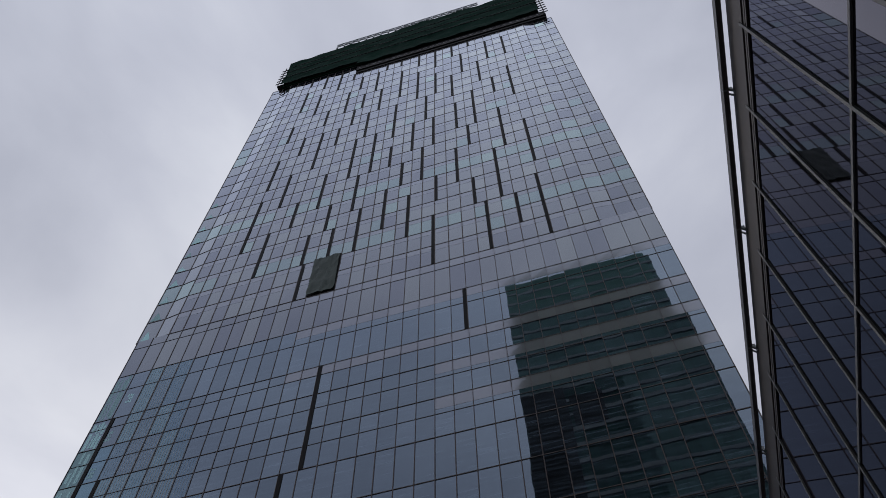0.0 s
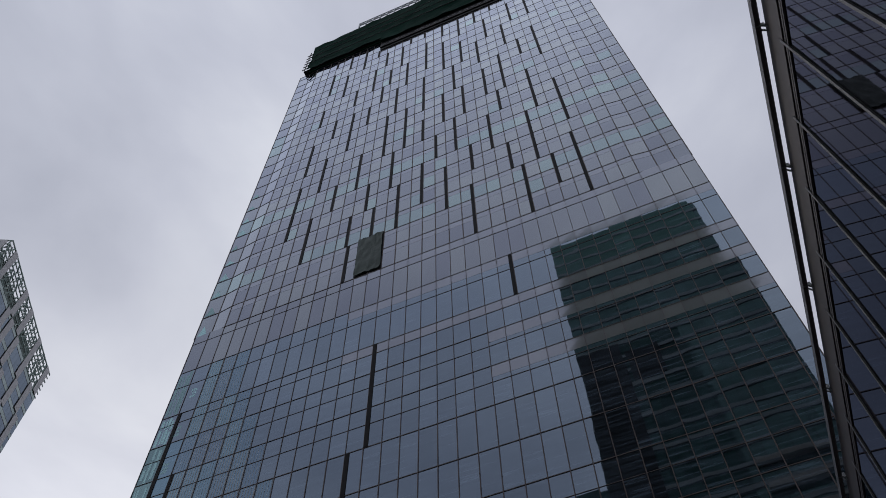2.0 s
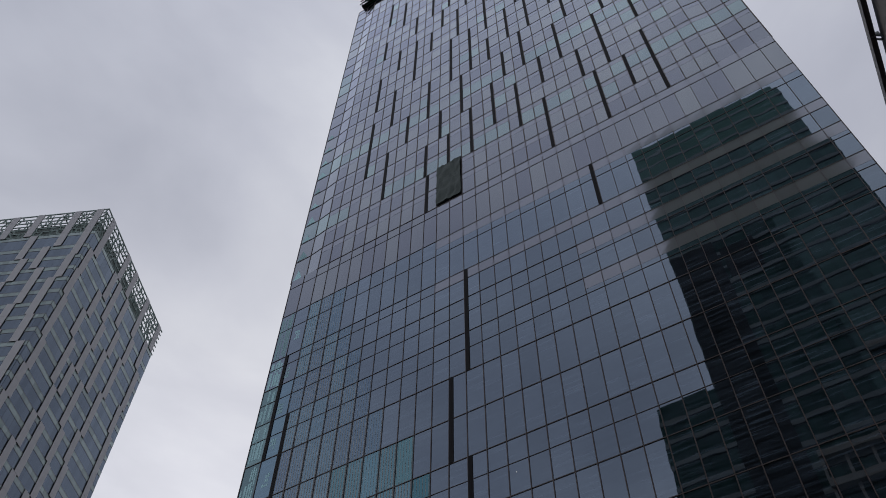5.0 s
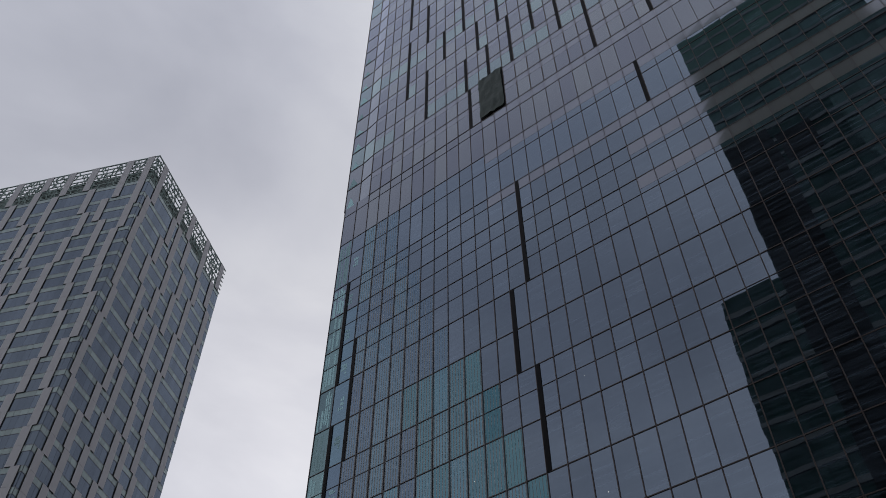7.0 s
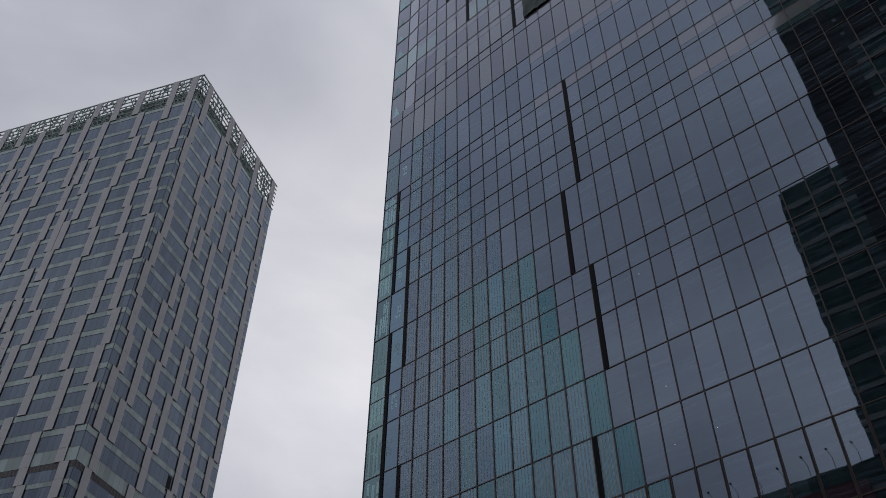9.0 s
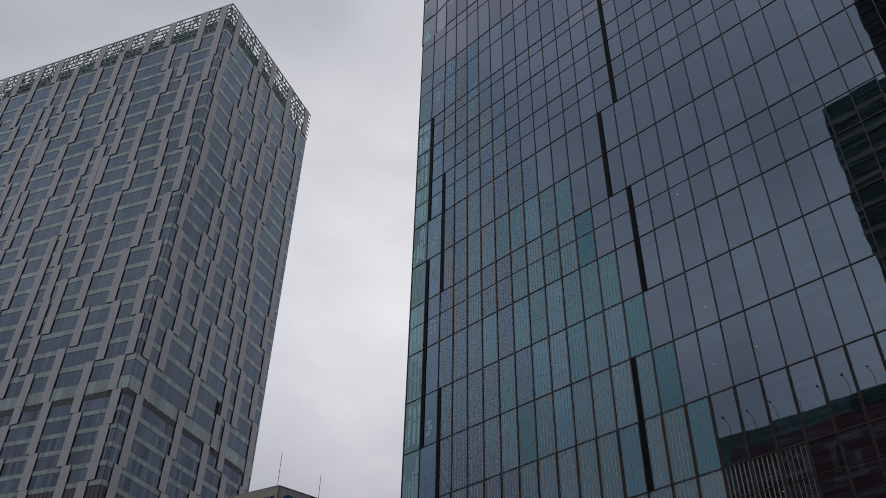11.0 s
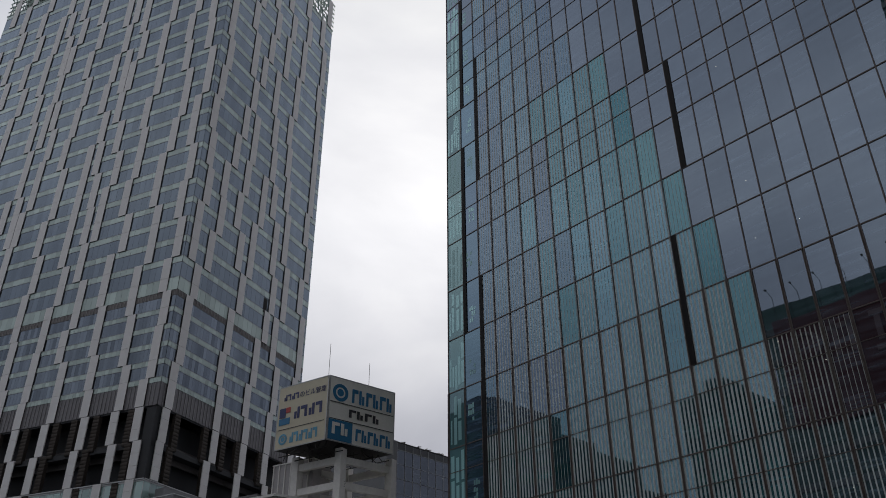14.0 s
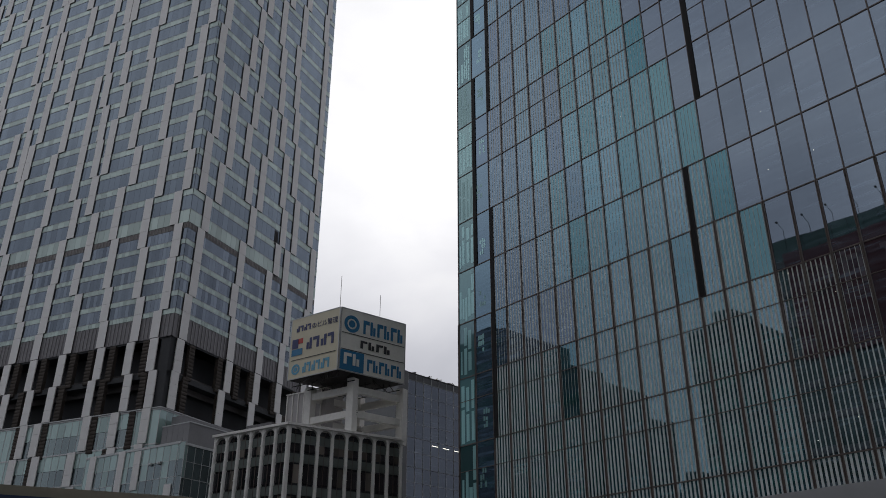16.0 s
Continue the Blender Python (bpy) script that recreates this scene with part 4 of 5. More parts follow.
annex = thing("glass_annex", Matrix.Translation(SC + Vector((0.6, -2.4, 0))), "low glass annex with grey roof box beside the panelled tower", "building")


def build_annex():
    w, d, h = 8.0, 30.0, EYE + 29.9
    west = -13.8
    part("core", boxes([(west + 0.3, w - 0.3, 0.3, d, 0, h - 0.3)]), CORE, annex)
    for k in range(5):
        z0, z1 = EYE + 4.9 + k * 5, EYE + 9.9 + k * 5
        x, i = west, 0
        while x < w - 0.2:
            top_pane = k == 4 or i % 4 == 0
            piece("annex_pane", mesh_of("annex_pane", boxes([(0.03, 1.50, 0.0, 0.05, 0.05, 2.4)]), POD_FROST if i % 3 == 0 and k == 4 else POD_GLASS), annex, pose(x, 0, z0))
            piece("annex_pane", mesh_of("annex_pane", boxes([(0.03, 1.50, 0.0, 0.05, 2.46, z1 - z0 - 0.05)]), POD_FROST if top_pane else POD_GLASS), annex, pose(x, 0, z0))
            x, i = x + 1.533, i + 1
        part("annex_transom", boxes([(west, w, -0.04, 0.0, z0 - 0.04, z0 + 0.04), (west, w, -0.03, 0.0, z0 + 2.40, z0 + 2.45)]), POD_FRAME, annex)
        y = 0.0
        while y < d - 1:
            piece("annex_pane", mesh_of("annex_pane", boxes([(-0.05, 0.0, 0.03, 1.5, 0.05, z1 - z0 - 0.05)]), POD_FROST if y < 1.5 and k == 4 else POD_GLASS), annex, pose(w, y, z0))
            y += 1.53
        part("annex_transom", boxes([(w, w + 0.04, 0, d, z0 - 0.04, z0 + 0.04), (w, w + 0.03, 0, d, z0 + 2.40, z0 + 2.45)]), POD_FRAME, annex)
    for i in range(-9, 7):
        part("annex_mullion", boxes([(1.533 * i - 0.03, 1.533 * i + 0.03, -0.05, -0.002, 5, h - 0.3)]), POD_FRAME, annex)
    for i in range(12):
        part("annex_mullion", boxes([(w + 0.002, w + 0.05, 1.53 * i - 0.03, 1.53 * i + 0.03, 5, h - 0.3)]), POD_FRAME, annex)
    for x in (1.9, 3.9):
        part("air_outlet", boxes([(x, x + 0.6, -0.35, -0.06, h - 2.9, h - 2.5), (x + 0.1, x + 0.5, -0.5, -0.35, h - 2.86, h - 2.66)]), POD_FRAME, annex, "small white air outlet")
    part("parapet", boxes([(west, w + 0.1, -0.1, 0.25, h - 0.2, h + 0.15), (w - 0.2, w + 0.1, 0.25, d, h - 0.2, h + 0.15)]), POD_FRAME, annex)
    part("roof", boxes([(0.5, w - 0.2, 0.25, d, h - 0.3, h - 0.02)]), CONCRETE, annex)
    box_ob = part("roof_box", boxes([(-0.1, w - 1.9, 3.0, d, h - 0.02, h + 3.9)]), ROOF_BOX, annex, "grey panelled roof box")
    for j in range(5):
        x = -0.1 + (w - 1.8) * j / 5 + 0.02
        part("panel", boxes([(x, x + (w - 1.8) / 5 - 0.04, 2.96, 2.998, h + 0.1, h + 3.85)]), ROOF_BOX, box_ob)
    part("coping", boxes([(-0.2, w - 1.8, 2.9, d, h + 3.9, h + 4.05)]), POD_FRAME, box_ob)
    part("roof_wall", boxes([(-0.1, 2.0, 4.5, d, h + 4.05, h + 5.9)]), ROOF_BOX, annex, "grey wall of the stair house")
    for x, top, low in ((-12.6, h + 0.1, h - 6.0), (-5.6, h + 0.1, h - 6.2), (-1.8, h - 0.3, h - 6.2), (5.9, h - 6.0, h - 12.0), (-9.0, h - 5.6, h - 11.8)):
        part("slim_panel", boxes([(x, x + 1.5, -0.2, -0.055, top - (j + 1) * (top - low) / 3 + 0.015, top - j * (top - low) / 3 - 0.015) for j in range(3)]), PANEL_SUNLIT, annex)


build_annex()

# ---- the arched building with the roof sign ----
ROOF = EYE + 22.0
PENT = material("grey_wall_panel", (0.42, 0.40, 0.40), 0.7, vary=0.12)
CREAM = material("off_white_tile", (0.76, 0.745, 0.71), 0.7, grain=3, vary=0.15, bump=0.1)
SHADE_GLASS = coated_glass("brown_glass", (0.02, 0.018, 0.02), (0.45, 0.45, 0.48), gloss=0.16, tone=0.4)
GREEN_PANEL = material("grey_green_window_panel", (0.125, 0.145, 0.135), 0.35, vary=0.2, tone=0.5)
CURTAIN = coated_glass("curtained_window", (0.17, 0.15, 0.13), (0.5, 0.5, 0.52), gloss=0.14, tone=0.5)
AC = Vector((-2.713, 2.898, 0)) * 22.0
arched = thing("arched_building", Matrix.Translation(AC), "white-ribbed office block with tall arched window bays", "building")


def arch_face(along, width, bays, out):
    m = Matrix.Rotation(math.atan2(along.y, along.x), 4, "Z")
    bw = width / bays
    pier_w = 0.22

    def slab(x0, x1, d0, d1, z0, z1):
        ya, yb = sorted((out * d0, out * d1))
        return (x0, x1, ya, yb, z0, z1)
    pier = mesh_of("pier", boxes([slab(-pier_w / 2, pier_w / 2, -0.3, 0.14, 0, ROOF + 0.1), slab(-pier_w / 2 - 0.05, pier_w / 2 + 0.05, -0.2, 0.08, 0, ROOF + 0.05)] + [slab(-pier_w / 2 - 0.04, pier_w / 2 + 0.04, 0.0, 0.18, ROOF - 1.7 - 3.15 * q, ROOF - 1.6 - 3.15 * q) for q in range(6)]), CREAM)
    for i in range(bays + 1):
        piece("pier", pier, arched, m @ pose(i * bw, 0, 0))
    # arch head of a bay
    bm = bmesh.new()
    n, r = 10, bw / 2 - pier_w / 2
    zt = r + 0.10
    lo = [(bw / 2 - r * math.cos(math.pi * i / n), r * math.sin(math.pi * i / n)) for i in range(n + 1)]
    for d in (-0.3, 0.10):
        low = [bm.verts.new((x, out * d, z)) for x, z in lo]
        up = [bm.verts.new((x, out * d, zt)) for x, z in lo]
        for i in range(n):
            bm.faces.new((low[i], low[i + 1], up[i + 1], up[i]))
    bm.verts.ensure_lookup_table()
    for i in range(n):
        a, b = i, i + 1
        c, e = 2 * (n + 1) + i + 1, 2 * (n + 1) + i
        bm.faces.new((bm.verts[a], bm.verts[b], bm.verts[c], bm.verts[e]))
    head = mesh_of("arch_head", bm, CREAM)
    half = bw / 2
    win = mesh_of("window", boxes([slab(pier_w / 2, half - 0.025, -0.22, -0.16, 0.05, 1.9)]), SHADE_GLASS)
    curtain = mesh_of("window", boxes([slab(pier_w / 2, half - 0.025, -0.22, -0.16, 0.05, 1.9)]), CURTAIN)
    pan = mesh_of("window_panel", boxes([slab(pier_w / 2, half - 0.025, -0.2, -0.12, 0.15, 1.05)]), GREEN_PANEL)
    bead = mesh_of("window_post", boxes([slab(half - 0.02, half + 0.02, -0.22, -0.08, 0.0, ROOF - 0.3)]), FASCIA)
    rnd = random.Random(bays)
    bay_back = boxes([slab(0.0, width, -0.6, -0.3, 0.0, ROOF - 0.1)])
    b = part("back_wall", bay_back, CORE, arched)
    b.matrix_basis = m
    for i in range(bays):
        piece("arch_head", head, arched, m @ pose(i * bw, 0, ROOF + 0.1 - zt))
        piece("window_post", bead, arched, m @ pose(i * bw, 0, 0))
        for dx in (0.0, half - pier_w / 2 + 0.02):
            piece("window_panel", pan, arched, m @ pose(i * bw + dx, 0, ROOF - 1.75))
            z = 1.0
            while z < ROOF - 3.4:
                piece("window", curtain if rnd.random() < 0.22 else win, arched, m @ pose(i * bw + dx, 0, z + 1.22))
                if z > 1:
                    piece("window_panel", pan, arched, m @ pose(i * bw + dx, 0, z))
                z += 3.15
    p = part("cornice", boxes([slab(-0.3, width + 0.3, -0.6, 0.34, ROOF + 0.1, ROOF + 0.36)]), CREAM, arched)
    p.matrix_basis = m


AL, AR = Vector((-10.4, 0, 0)), Vector((0.252, 0.539, 0)) * 22.0
arch_face(AL, AL.length, 6, 1)
arch_face(AR, AR.length, 8, -1)
bm = bmesh.new()
ring = [[bm.verts.new(p + Vector((0, 0, z))) for p in (Vector((-0.5, 0.9, 0)), AR + Vector((-0.8, 0, 0)), AR + AL, AL + Vector((0, 0.9, 0)))] for z in (0, ROOF)]
for i in range(4):
    bm.faces.new((ring[0][i], ring[0][(i + 1) % 4], ring[1][(i + 1) % 4], ring[1][i]))
bm.faces.new(ring[1])
part("body", bm, CONCRETE, arched)
part("penthouse", boxes([(-8.5, -2.6, 8.4, 11.5, ROOF, ROOF + 6.5)]), PENT, arched, "grey ribbed stair penthouse")
for i in range(7):
    part("cladding_rib", boxes([(-8.5 + 0.86 * i, -8.36 + 0.86 * i, 8.3, 8.398, ROOF, ROOF + 6.5)]), CREAM, arched)
part("coping", boxes([(-8.6, -2.5, 8.25, 11.6, ROOF + 6.5, ROOF + 6.62)]), CREAM, arched)
part("roof_plant_box", boxes([(-8.8, -5.0, 2.6, 5.0, ROOF + 0.5, ROOF + 1.7)]), LOUVRE, arched)

aerial = thing("roof_aerial", Matrix.Translation(AC + Vector((2.6, 7.2, ROOF))), "thin dark metal aerial on the flat roof", "aerial")
bm = bmesh.new()
bar(bm, (0, 0, 0), (0, 0, 3.0), 0.035)
part("pole", bm, STEEL_DARK, aerial)
for z, r in ((2.3, 0.35), (2.55, 0.45), (2.8, 0.3)):
    bm = bmesh.new()
    bar(bm, (-r, 0, z), (r, 0, z + 0.05), 0.022)
    part("crossbar", bm, STEEL_DARK, aerial)

P1 = Vector((-57.3, 70.7, 0))
F_DIR, G_DIR = Vector((0.33, 0.944, 0)).normalized(), Vector((-1, 0.03, 0)).normalized()
rack = thing("concrete_sign_frame", Matrix.Translation(P1 + Vector((0, 0, ROOF))), "white concrete frame of posts and beams on the roof", "frame")


def beam_between(name, a, b, w, h, mat, parent):
    d = b - a
    bm = boxes([(0, d.length, -w / 2, w / 2, -h / 2, h / 2)])
    ob = part(name, bm, mat, parent)
    ob.matrix_basis = Matrix.Translation(a) @ Matrix.Rotation(math.atan2(d.y, d.x), 4, "Z")
    return ob


FR = [Vector((0, 0, 0)), F_DIR * 6.6, F_DIR * 6.6 + G_DIR * 6.2, G_DIR * 6.2]
for p in FR:
    bm = boxes([(-0.45, 0.45, -0.45, 0.45, 0.0, 6.4)])
    ob = part("post", bm, CREAM, rack)
    ob.matrix_basis = Matrix.Translation(p)
for z in (2.5, 5.2):
    for i in range(4):
        beam_between("beam", FR[i] + Vector((0, 0, z)), FR[(i + 1) % 4] + Vector((0, 0, z)), 0.5, 0.75, CREAM, rack)
beam_between("stair_slab", FR[0] + Vector((-0.5, 0.8, 1.2)), FR[2] + Vector((0.3, -0.3, 3.6)), 2.0, 0.3, CONCRETE, rack)

# the sign box
SIGN_A = Vector((-57.3, 68.0, 0))
SG_L, SG_R = Vector((-1, 0.03, 0)).normalized(), Vector((2.9, 8.3, 0)).normalized()
SW_L, SW_R, SH = 7.4, 8.8, 7.3
SIGN_M = Matrix.Translation(SIGN_A + Vector((0, 0, EYE + 28.7)))
sign = thing("roof_sign", SIGN_M, "two-sided cream and white rooftop advertising sign with blue marks", "sign")
SIGN_CREAM = material("cream_sign_sheet", (0.60, 0.55, 0.41), 0.5, vary=0.08)
SIGN_WHITE = material("white_sign_sheet", (0.76, 0.76, 0.70), 0.5, vary=0.10)
SIGN_BLUE = material("blue_sign_paint", (0.02, 0.17, 0.33), 0.45, vary=0.08)
SIGN_SKY = material("light_blue_sign_paint", (0.10, 0.33, 0.48), 0.45)
SIGN_NAVY = material("navy_sign_paint", (0.03, 0.04, 0.13), 0.5)
SIGN_RED = material("red_sign_paint", (0.45, 0.05, 0.04), 0.5)
SIGN_BLACK = material("black_sign_paint", (0.03, 0.03, 0.035), 0.5)


def sign_box():
    bm = bmesh.new()
    pts = [Vector((0, 0, 0)), SG_R * SW_R, SG_R * SW_R + SG_L * SW_L, SG_L * SW_L]
    r = [[bm.verts.new(p * 0.99 + Vector((-0.05, 0.06, z))) for p in pts] for z in (0.05, SH - 0.05)]
    for i in range(4):
        bm.faces.new((r[0][i], r[0][(i + 1) % 4], r[1][(i + 1) % 4], r[1][i]))
    bm.faces.new(r[0])
    bm.faces.new(r[1])
    part("sign_body", bm, STEEL_DARK, sign)
    return pts


def on_face(along, out):
    """Local frame of a sign face: x along it, y outwards negative, z up."""
    return Matrix.Rotation(math.atan2(along.y, along.x), 4, "Z"), out


def plate(name, face, x0, x1, z0, z1, mat, lift=0.0, label="", lean=0.0, parent=None):
    m, out = face
    ya, yb = sorted((out * (0.02 + lift), out * (0.06 + lift)))
    bm = bmesh.new()
    v = box(bm, x0, x1, ya, yb, z0, z1)
    for q in v:
        q.co.x += lean * (q.co.z - z0)
    ob = part(name, bm, mat, sign, label)
    ob.matrix_basis = m
    return ob


def ring_mark(name, face, x, z, r, mat, lift):
    m, out = face
    bm = bmesh.new()
    n = 24
    for ra, rb in ((0.0, r * 0.42), (r * 0.62, r)):
        for i in range(n):
            a, b = 2 * math.pi * i / n, 2 * math.pi * (i + 1) / n
            f = [(x + q * math.cos(c), out * (0.06 + lift), z + q * math.sin(c)) for q, c in ((ra, a), (rb, a), (rb, b), (ra, b))]
            g2 = [(p[0], out * (0.03 + lift), p[2]) for p in f]
            if ra == 0.0:
                f, g2 = f[1:3] + f[:1], g2[1:3] + g2[:1]
            bm.faces.new([bm.verts.new(p) for p in f])
            bm.faces.new([bm.verts.new(p) for p in g2])
    ob = part(name, bm, mat, sign)
    ob.matrix_basis = m


def letters(face, x0, x1, z0, z1, n, mat, lift, lean=0.0):
    """A word mark as plain bars: stems with short arms."""
    w = (x1 - x0) / n
    for i in range(n):
        a = x0 + i * w
        plate("mark_bar", face, a + 0.08 * w, a + 0.40 * w, z0, z1, mat, lift, lean=lean)
        if i % 2 == 0:
            plate("mark_bar", face, a + 0.40 * w, a + 0.92 * w, z1 - (z1 - z0) * 0.28, z1, mat, lift, lean=lean)
        else:
            plate("mark_bar", face, a + 0.50 * w, a + 0.80 * w, z0, z0 + (z1 - z0) * 0.62, mat, lift, lean=lean)


sign_box()
LF, RF = on_face(SG_L, 1), on_face(SG_R, -1)
plate("sign_sheet", LF, 0.0, SW_L, 0, SH, SIGN_CREAM)
plate("sign_sheet", RF, 0.0, SW_R, 0, SH, SIGN_WHITE)
for face, w in ((LF, SW_L), (RF, SW_R)):
    for z0, z1 in ((0, 0.10), (SH - 0.10, SH)):
        plate("sign_trim", face, 0, w, z0, z1, STEEL_LIGHT, 0.03)
    for x0, x1 in ((0, 0.12), (w - 0.12, w)):
        plate("sign_trim", face, x0, x1, 0.12, SH - 0.12, STEEL_LIGHT, 0.03)
# on the cream side x runs away from the shared corner, so the writing runs from high x to low
letters(LF, 4.3, 6.6, 5.55, 6.25, 4, SIGN_NAVY, 0.05)


def words(text, face, x, z, size, mat, lift):
    m, out = face
    cu = bpy.data.curves.new("inscription", "FONT")
    cu.body, cu.size, cu.extrude = text, size, 0.01
    tmp = bpy.data.objects.new("inscription", cu)
    scene.collection.objects.link(tmp)
    me = bpy.data.meshes.new_from_object(tmp.evaluated_get(bpy.context.evaluated_depsgraph_get()))
    bpy.data.objects.remove(tmp)
    me.materials.clear()
    me.materials.append(mat)
    ob = new("inscription", me)
    ob.parent = sign
    ob.matrix_basis = m @ pose(x, out * (0.07 + lift), z, 90, 0, 180 if out > 0 else 0)


words("のビル管理", LF, 4.2, 5.6, 0.78, SIGN_NAVY, 0.03)
letters(LF, 0.7, 5.0, 3.2, 4.5, 4, SIGN_NAVY, 0.05)
plate("mark_block", LF, 6.1, 7.0, 3.6, 4.7, SIGN_NAVY, 0.05)
plate("mark_block", LF, 5.4, 6.05, 4.1, 4.7, SIGN_RED, 0.05)
plate("mark_block", LF, 5.4, 7.0, 2.75, 3.5, SIGN_BLUE, 0.05)
plate("sign_rule", LF, 0.4, 7.0, 2.2, 2.26, SIGN_BLACK, 0.05)
ring_mark("ring_mark", LF, 6.2, 1.1, 0.62, SIGN_SKY, 0.05)
letters(LF, 1.2, 5.3, 0.55, 1.65, 6, SIGN_SKY, 0.05)
ring_mark("ring_mark", RF, 1.45, 5.55, 1.0, SIGN_BLUE, 0.05)
letters(RF, 2.9, 8.5, 4.75, 6.35, 6, SIGN_BLUE, 0.05)
plate("sign_rule", RF, 0.2, 8.6, 4.35, 4.42, SIGN_BLACK, 0.05)
letters(RF, 2.6, 6.8, 3.0, 3.9, 4, SIGN_BLACK, 0.05)
plate("sign_rule", RF, 0.2, 8.6, 2.45, 2.52, SIGN_BLACK, 0.05)
plate("blue_field", RF, 0.15, 3.2, 0.15, 2.4, SIGN_BLUE, 0.05)
letters(RF, 0.5, 2.8, 0.8, 2.1, 2, SIGN_WHITE, 0.1)
letters(RF, 3.6, 8.4, 0.55, 1.9, 6, SIGN_BLUE, 0.05)
for x, y, h in ((-1.2, 1.2, 4.5), (1.6, 5.0, 2.8)):
    bm = bmesh.new()
    bar(bm, (x, y, SH - 0.1), (x, y, SH + h), 0.028)
    part("lightning_rod", bm, STEEL_DARK, sign)
bm = bmesh.new()
rnd = random.Random(2)
for i in range(40):
    a = SG_R * rnd.uniform(0.3, SW_R - 0.6) + SG_L * rnd.uniform(0.3, SW_L - 0.6)
    b = a + Vector((rnd.uniform(-1, 1), rnd.uniform(-1, 1), 0))
    bar(bm, a + Vector((0, 0, 0.1)), b + Vector((0, 0, -0.75)), 0.045, 4)
for k in range(5):
    a = SG_R * (SW_R * k / 4.4) + Vector((0, 0.3, -0.7))
    bar(bm, a, a + SG_L * (SW_L - 0.5), 0.06, 4)
part("steel_grid", bm, STEEL_DARK, sign, kind="stuff")

# ---- the glass building behind ----
GB = Vector((-66.5, 93.8, 0))
GB_DIR = Vector((0.214, 0.977, 0))
far_glass = thing("grey_glass_building", Matrix.Translation(GB) @ Matrix.Rotation(math.atan2(GB_DIR.y, GB_DIR.x), 4, "Z"), "grey glass office block with plant screen on its roof", "building")
GREY_GLASS = coated_glass("grey_glass", (0.03, 0.035, 0.042), (0.62, 0.70, 0.80), gloss=0.17, streak=0.7)
SCREEN = material("dark_mesh_screen", (0.10, 0.105, 0.11), 0.6, vary=0.3, grain=1.5)
MESH_GREY = material("grey_screen", (0.16, 0.165, 0.17), 0.6)


def far_block():
    h, w = EYE + 37.4, 26.0
    part("core", boxes([(0.2, w, 0.4, 18, 0, h - 0.5)]), CORE, far_glass)
    part("end_wall", boxes([(-1.6, 0.2, -0.15, 18, 0, h - 0.2)]), MESH_GREY, far_glass)
    part("plant_screen", boxes([(0.2, w, 0.06, 0.3, h - 5.2, h - 0.3)]), SCREEN, far_glass)
    me = mesh_of("pane", boxes([(0.03, 1.47, 0.0, 0.05, 0.05, 3.95)]), GREY_GLASS)
    for k in range(-1, 8):
        for i in range(17):
            piece("pane", me, far_glass, pose(0.3 + 1.5 * i, 0, h - 5.3 - 4.0 * (k + 1), random.uniform(-.1, .1), 0, random.uniform(-.15, .15)))
    post = mesh_of("mullion", boxes([(-0.02, 0.02, -0.06, 0.0, 0, h - 0.4)]), POD_FRAME)
    for k in range(18):
        part("transom", boxes([(0.2, w, -0.05, -0.002, h - 5.3 - 2.0 * k + 3.98, h - 5.3 - 2.0 * k + 4.02)]), POD_FRAME, far_glass)
    for i in range(18):
        piece("mullion", post, far_glass, pose(0.3 + 1.5 * i, 0, 0))
    rnd = random.Random(5)
    for i in range(9):
        x, z = 1.2 + 2.6 * i + rnd.uniform(-0.5, 0.5), h - rnd.choice((1.5, 2.4, 3.6))
        part("strip_lamp", boxes([(x, x + 0.55, 0.02, 0.055, z, z + 0.09)]), LAMP, far_glass)
    for i in range(6):
        x = 5.0 + 2.2 * i
        part("strip_lamp", boxes([(x, x + 1.2, -0.02, -0.003, h - 9.9, h - 9.82)]), LAMP, far_glass)
    bm = bmesh.new()
    for i in range(30):
        x = rnd.uniform(0, w - 1)
        bar(bm, (x, 0.1, h - 0.35), (x + rnd.uniform(0.5, 1.6), 0.1, h + rnd.uniform(-0.25, 0.1)), 0.07, 5)
    bar(bm, (0, 0.1, h - 0.25), (w, 0.1, h - 0.25), 0.1)
    part("roof_pipework", bm, STEEL_DARK, far_glass, kind="stuff")


far_block()

# ---- footbridge parapet and the site canopy ----
BRONZE = material("bronze_parapet", (0.30, 0.27, 0.21), 0.3, 0.25)
NAVY_SHEET = material("navy_blue_band", (0.02, 0.035, 0.09), 0.5)
mid_a = radians(54.8)
pd = 35.0
across = Vector((-math.cos(mid_a), -math.sin(mid_a), 0))
foot = Vector((-math.sin(mid_a), math.cos(mid_a), 0)) * pd
bridge = thing("footbridge", Matrix.Translation(foot) @ Matrix.Rotation(math.atan2(across.y, across.x), 4, "Z"), "footbridge with bronze parapet over a navy band", "bridge")
zt = EYE + 0.1672 * pd
part("parapet", boxes([(-3.7, 22, -0.1, 0.1, zt - 0.38, zt)]), BRONZE, bridge, "shiny bronze parapet")
part("band", boxes([(-3.4, 22, -0.02, 0.3, zt - 1.6, zt - 0.38)]), NAVY_SHEET, bridge)
part("deck", boxes([(-3.2, 22, 0.3, 4.0, zt - 1.9, zt - 1.5)]), CONCRETE, bridge)
for x in (-1.5, 9, 20):
    part("pillar", boxes([(x - 0.4, x + 0.4, 1.4, 2.2, 0, zt - 1.9)]), CONCRETE, bridge)

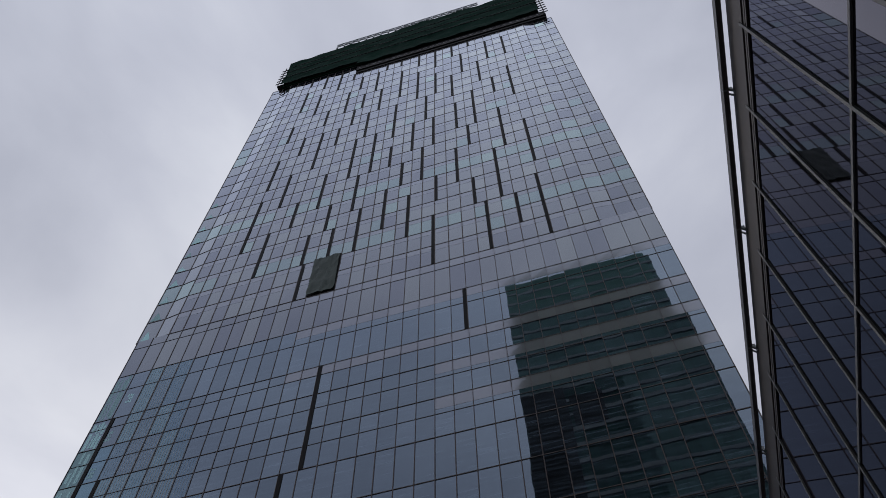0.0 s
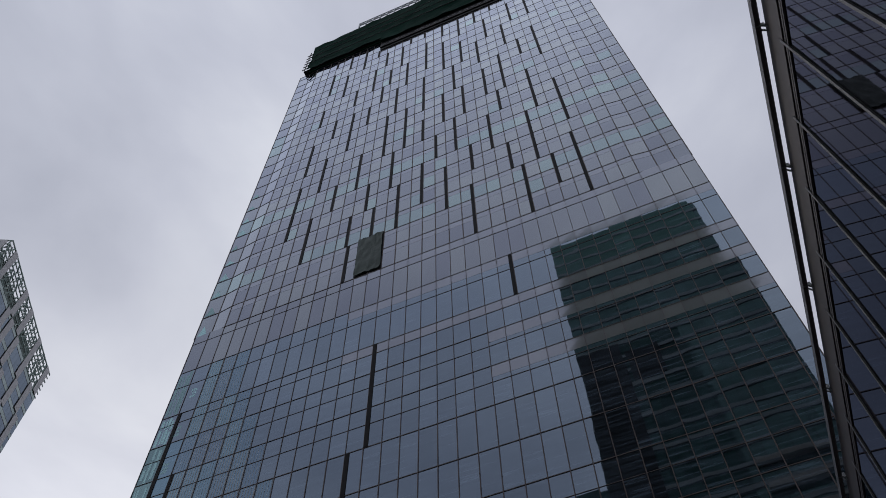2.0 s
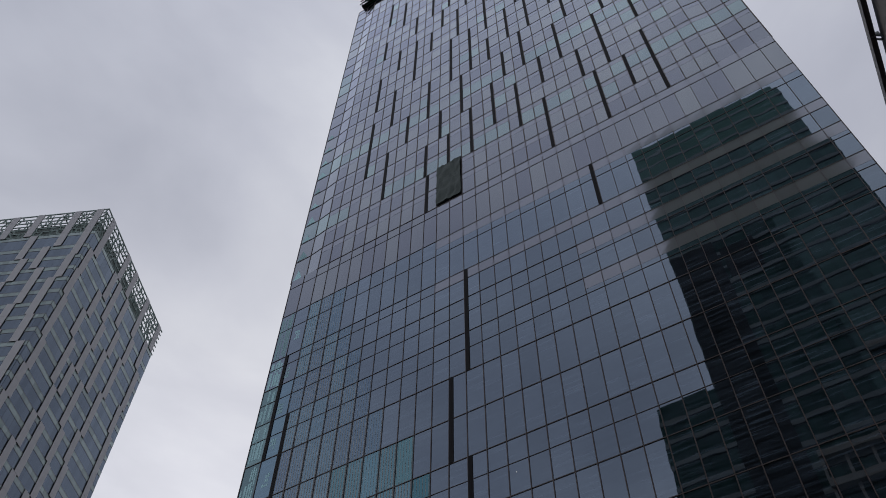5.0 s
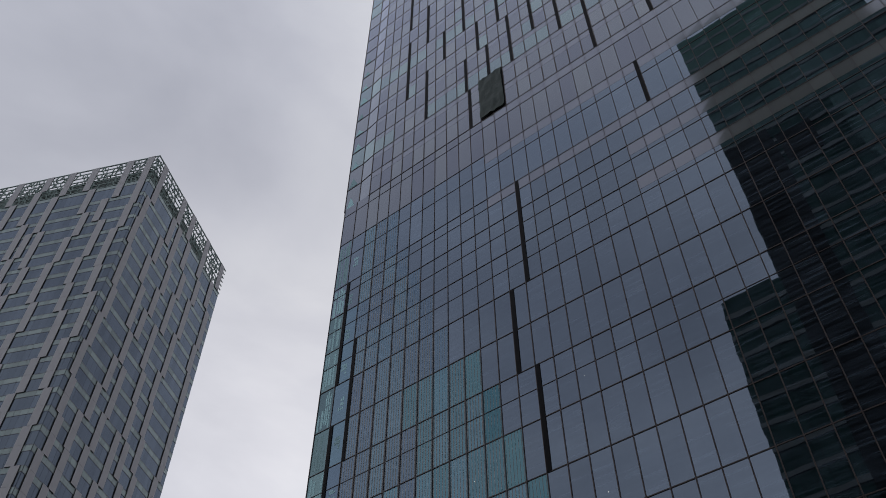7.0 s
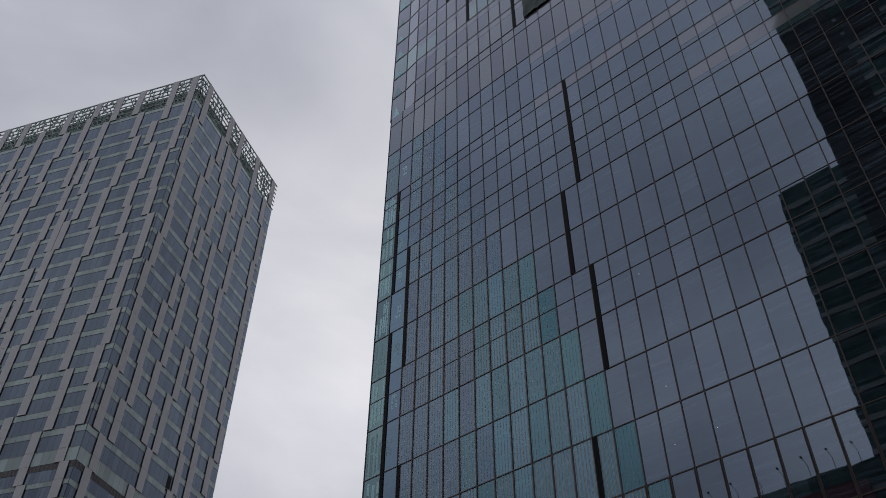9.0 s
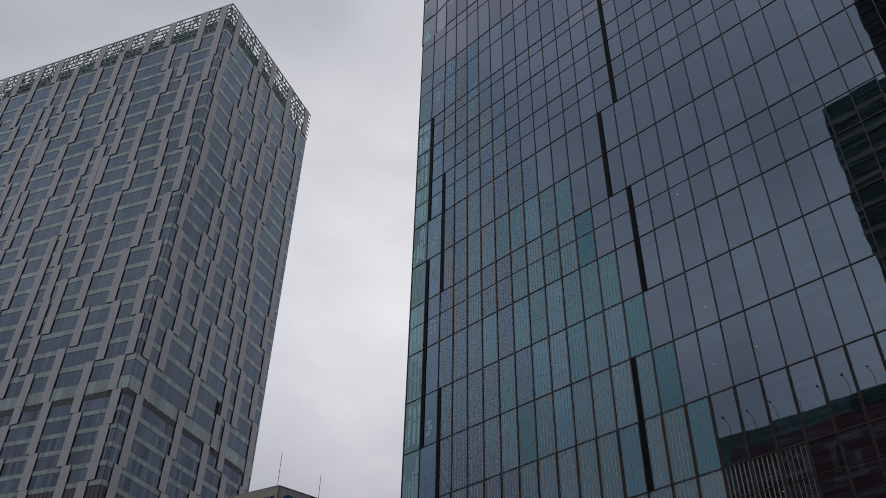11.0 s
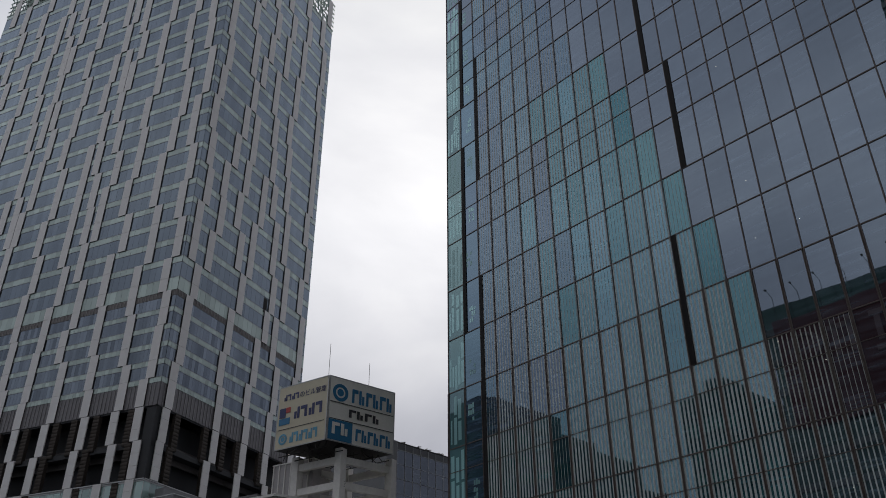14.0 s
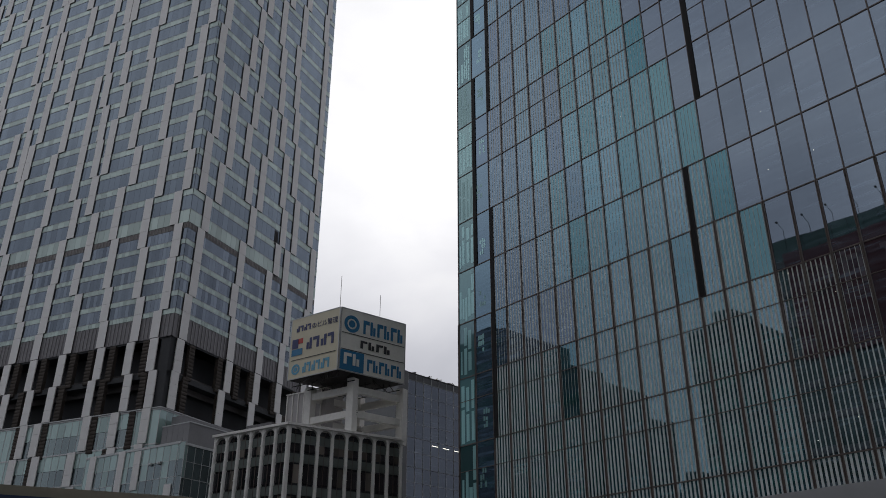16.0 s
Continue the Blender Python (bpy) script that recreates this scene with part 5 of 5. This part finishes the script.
canopy = thing("site_canopy", TOWER_M, "smooth grey canopy slab along the foot of the glass tower", "canopy")
CANOPY = material("pale_grey_cladding", (0.40, 0.40, 0.41), 0.5, vary=0.05)
part("slab", boxes([(16, 66, -2.4, -0.3, EYE + 7.2, EYE + 8.37)]), CANOPY, canopy)
for x in (18, 30, 42, 54, 65):
    part("post", boxes([(x - 0.2, x + 0.2, -1.6, -1.2, 0, EYE + 7.2)]), CANOPY, canopy)

# ---- red sign and lamps on the podium behind the camera ----
DARK_RED = material("dark_red_sign", (0.17, 0.032, 0.036), 0.6)
red = thing("red_wall_sign", HIK, "dark red sign panel with pale ring on the podium roof edge", "sign")
part("panel", boxes([(-50.5, -26, YB - 0.05, YB + 0.25, EYE + 36, EYE + 51.5)]), DARK_RED, red)
bm = bmesh.new()
for i in range(8):
    x = -50 + i * 3.4
    bar(bm, (x, YB - 0.6, EYE + 54), (x, YB - 0.6, EYE + 55.6), 0.04)
    bar(bm, (x, YB - 0.6, EYE + 55.6), (x, YB + 1.0, EYE + 56.2), 0.035)
    box(bm, x - 0.12, x + 0.12, YB + 0.85, YB + 1.25, EYE + 56.08, EYE + 56.24)
part("roof_lamp_row", bm, STEEL_DARK, back, kind="stuff")

RUST = material("pale_brown_floor_edge", (0.36, 0.32, 0.27), 0.7)
bm = bmesh.new()
for k in range(12):
    box(bm, -4.0 if k < 9 else 9.0, 21.0, YB - 0.1, YB + 0.9, EYE + 40 + 5.1 * k, EYE + 41.1 + 5.1 * k)
for k in range(8):
    box(bm, -4.0 + 3.4 * k, -3.6 + 3.4 * k, YB - 0.1, YB + 0.3, EYE + 36, EYE + 81)
part("balcony_edges", bm, RUST, back, "pale brown balcony edges", kind="stuff")
PALE = material("pale_red_ring", (0.40, 0.24, 0.23), 0.6)
for x0, x1, z0, z1 in ((-42.6, -41.9, 44, 49), (-43.0, -39.5, 47.6, 48.3), (-40.6, -39.9, 44, 49), (-37.5, -33.0, 48.0, 48.7), (-37.0, -36.3, 44.5, 48), (-34.6, -33.9, 43.5, 46.5), (-37.5, -33.5, 43.2, 43.9),
                       (-31.5, -28.0, 47.8, 48.5), (-30.0, -29.3, 43.0, 48)):
    part("sign_bar", boxes([(x0, x1, YB + 0.25, YB + 0.4, EYE + z0, EYE + z1)]), PALE, red)
for cx, cz, r in ((-46.8, EYE + 46.5, 1.9),):
    bm = bmesh.new()
    for i in range(20):
        a, b = 2 * math.pi * i / 20, 2 * math.pi * (i + 1) / 20
        bar(bm, (cx + r * math.cos(a), YB + 0.3, cz + r * math.sin(a)), (cx + r * math.cos(b), YB + 0.3, cz + r * math.sin(b)), 0.25, 4)
    part("ring_mark", bm, PALE, red)


def interior_lamp(x, z):
    """A lit ceiling spot just behind the glass."""
    bm = bmesh.new()
    bmesh.ops.create_circle(bm, cap_ends=True, radius=0.022, segments=10)
    for v in bm.verts:
        v.co = Vector((x + v.co.x, -0.012, z + v.co.y))
    part("ceiling_spot", bm, LAMP, tower)


for x, z in ((30.27, 34.88), (30.06, 30.47), (29.93, 45.37), (33.15, 30.46), (19.16, 40.35), (32.62, 21.07), (32.4, 13.79), (29.92, 12.95), (30.05, 23.12)):
    interior_lamp(x, z)


# ---- lower street blocks behind the camera, mirrored in the glass ----
BLOCK = material("grey_office_wall", (0.07, 0.075, 0.08), 0.7, vary=0.3, grain=0.4)


def street_block(x0, x1, h):
    b = thing("office_block", HIK @ pose((x0 + x1) / 2, YB, 0), "plain grey street block with window bands, seen mirrored", "building", group="blocks across the street")
    w = (x1 - x0) / 2
    part("wall", boxes([(-w, w, -18, 0, 0, h)]), BLOCK, b)
    for k in range(int(h / 3.6) - 1):
        part("window_band", boxes([(-w + 0.6, w - 0.6, 0.0, 0.06, 3.6 * k + 4.6, 3.6 * k + 6.4)]), BACK_GLASS, b)
    part("roof_house", boxes([(-w * 0.4, w * 0.3, -9, -3, h, h + 3)]), BLOCK, b)


for x0, x1, h in ((-126, -106.5, 58.5), (-106, -97.5, 51), (-97, -88.5, 45), (-88, -84, 39), (-83.5, -76, 15), (-75.5, -67.5, 24), (-67, -58.5, 46.5), (-58, -52.5, 39)):
    street_block(x0, x1, h)

# one dark open window high on the panelled tower
ow = part("open_window", boxes([(24.3, 25.5, 0.06, 0.2, EYE + 76.9, EYE + 80.1)]), SLOT, stream, "dark open window")
ow.matrix_basis = Matrix.Rotation(math.atan2(side_r.y, side_r.x), 4, "Z")
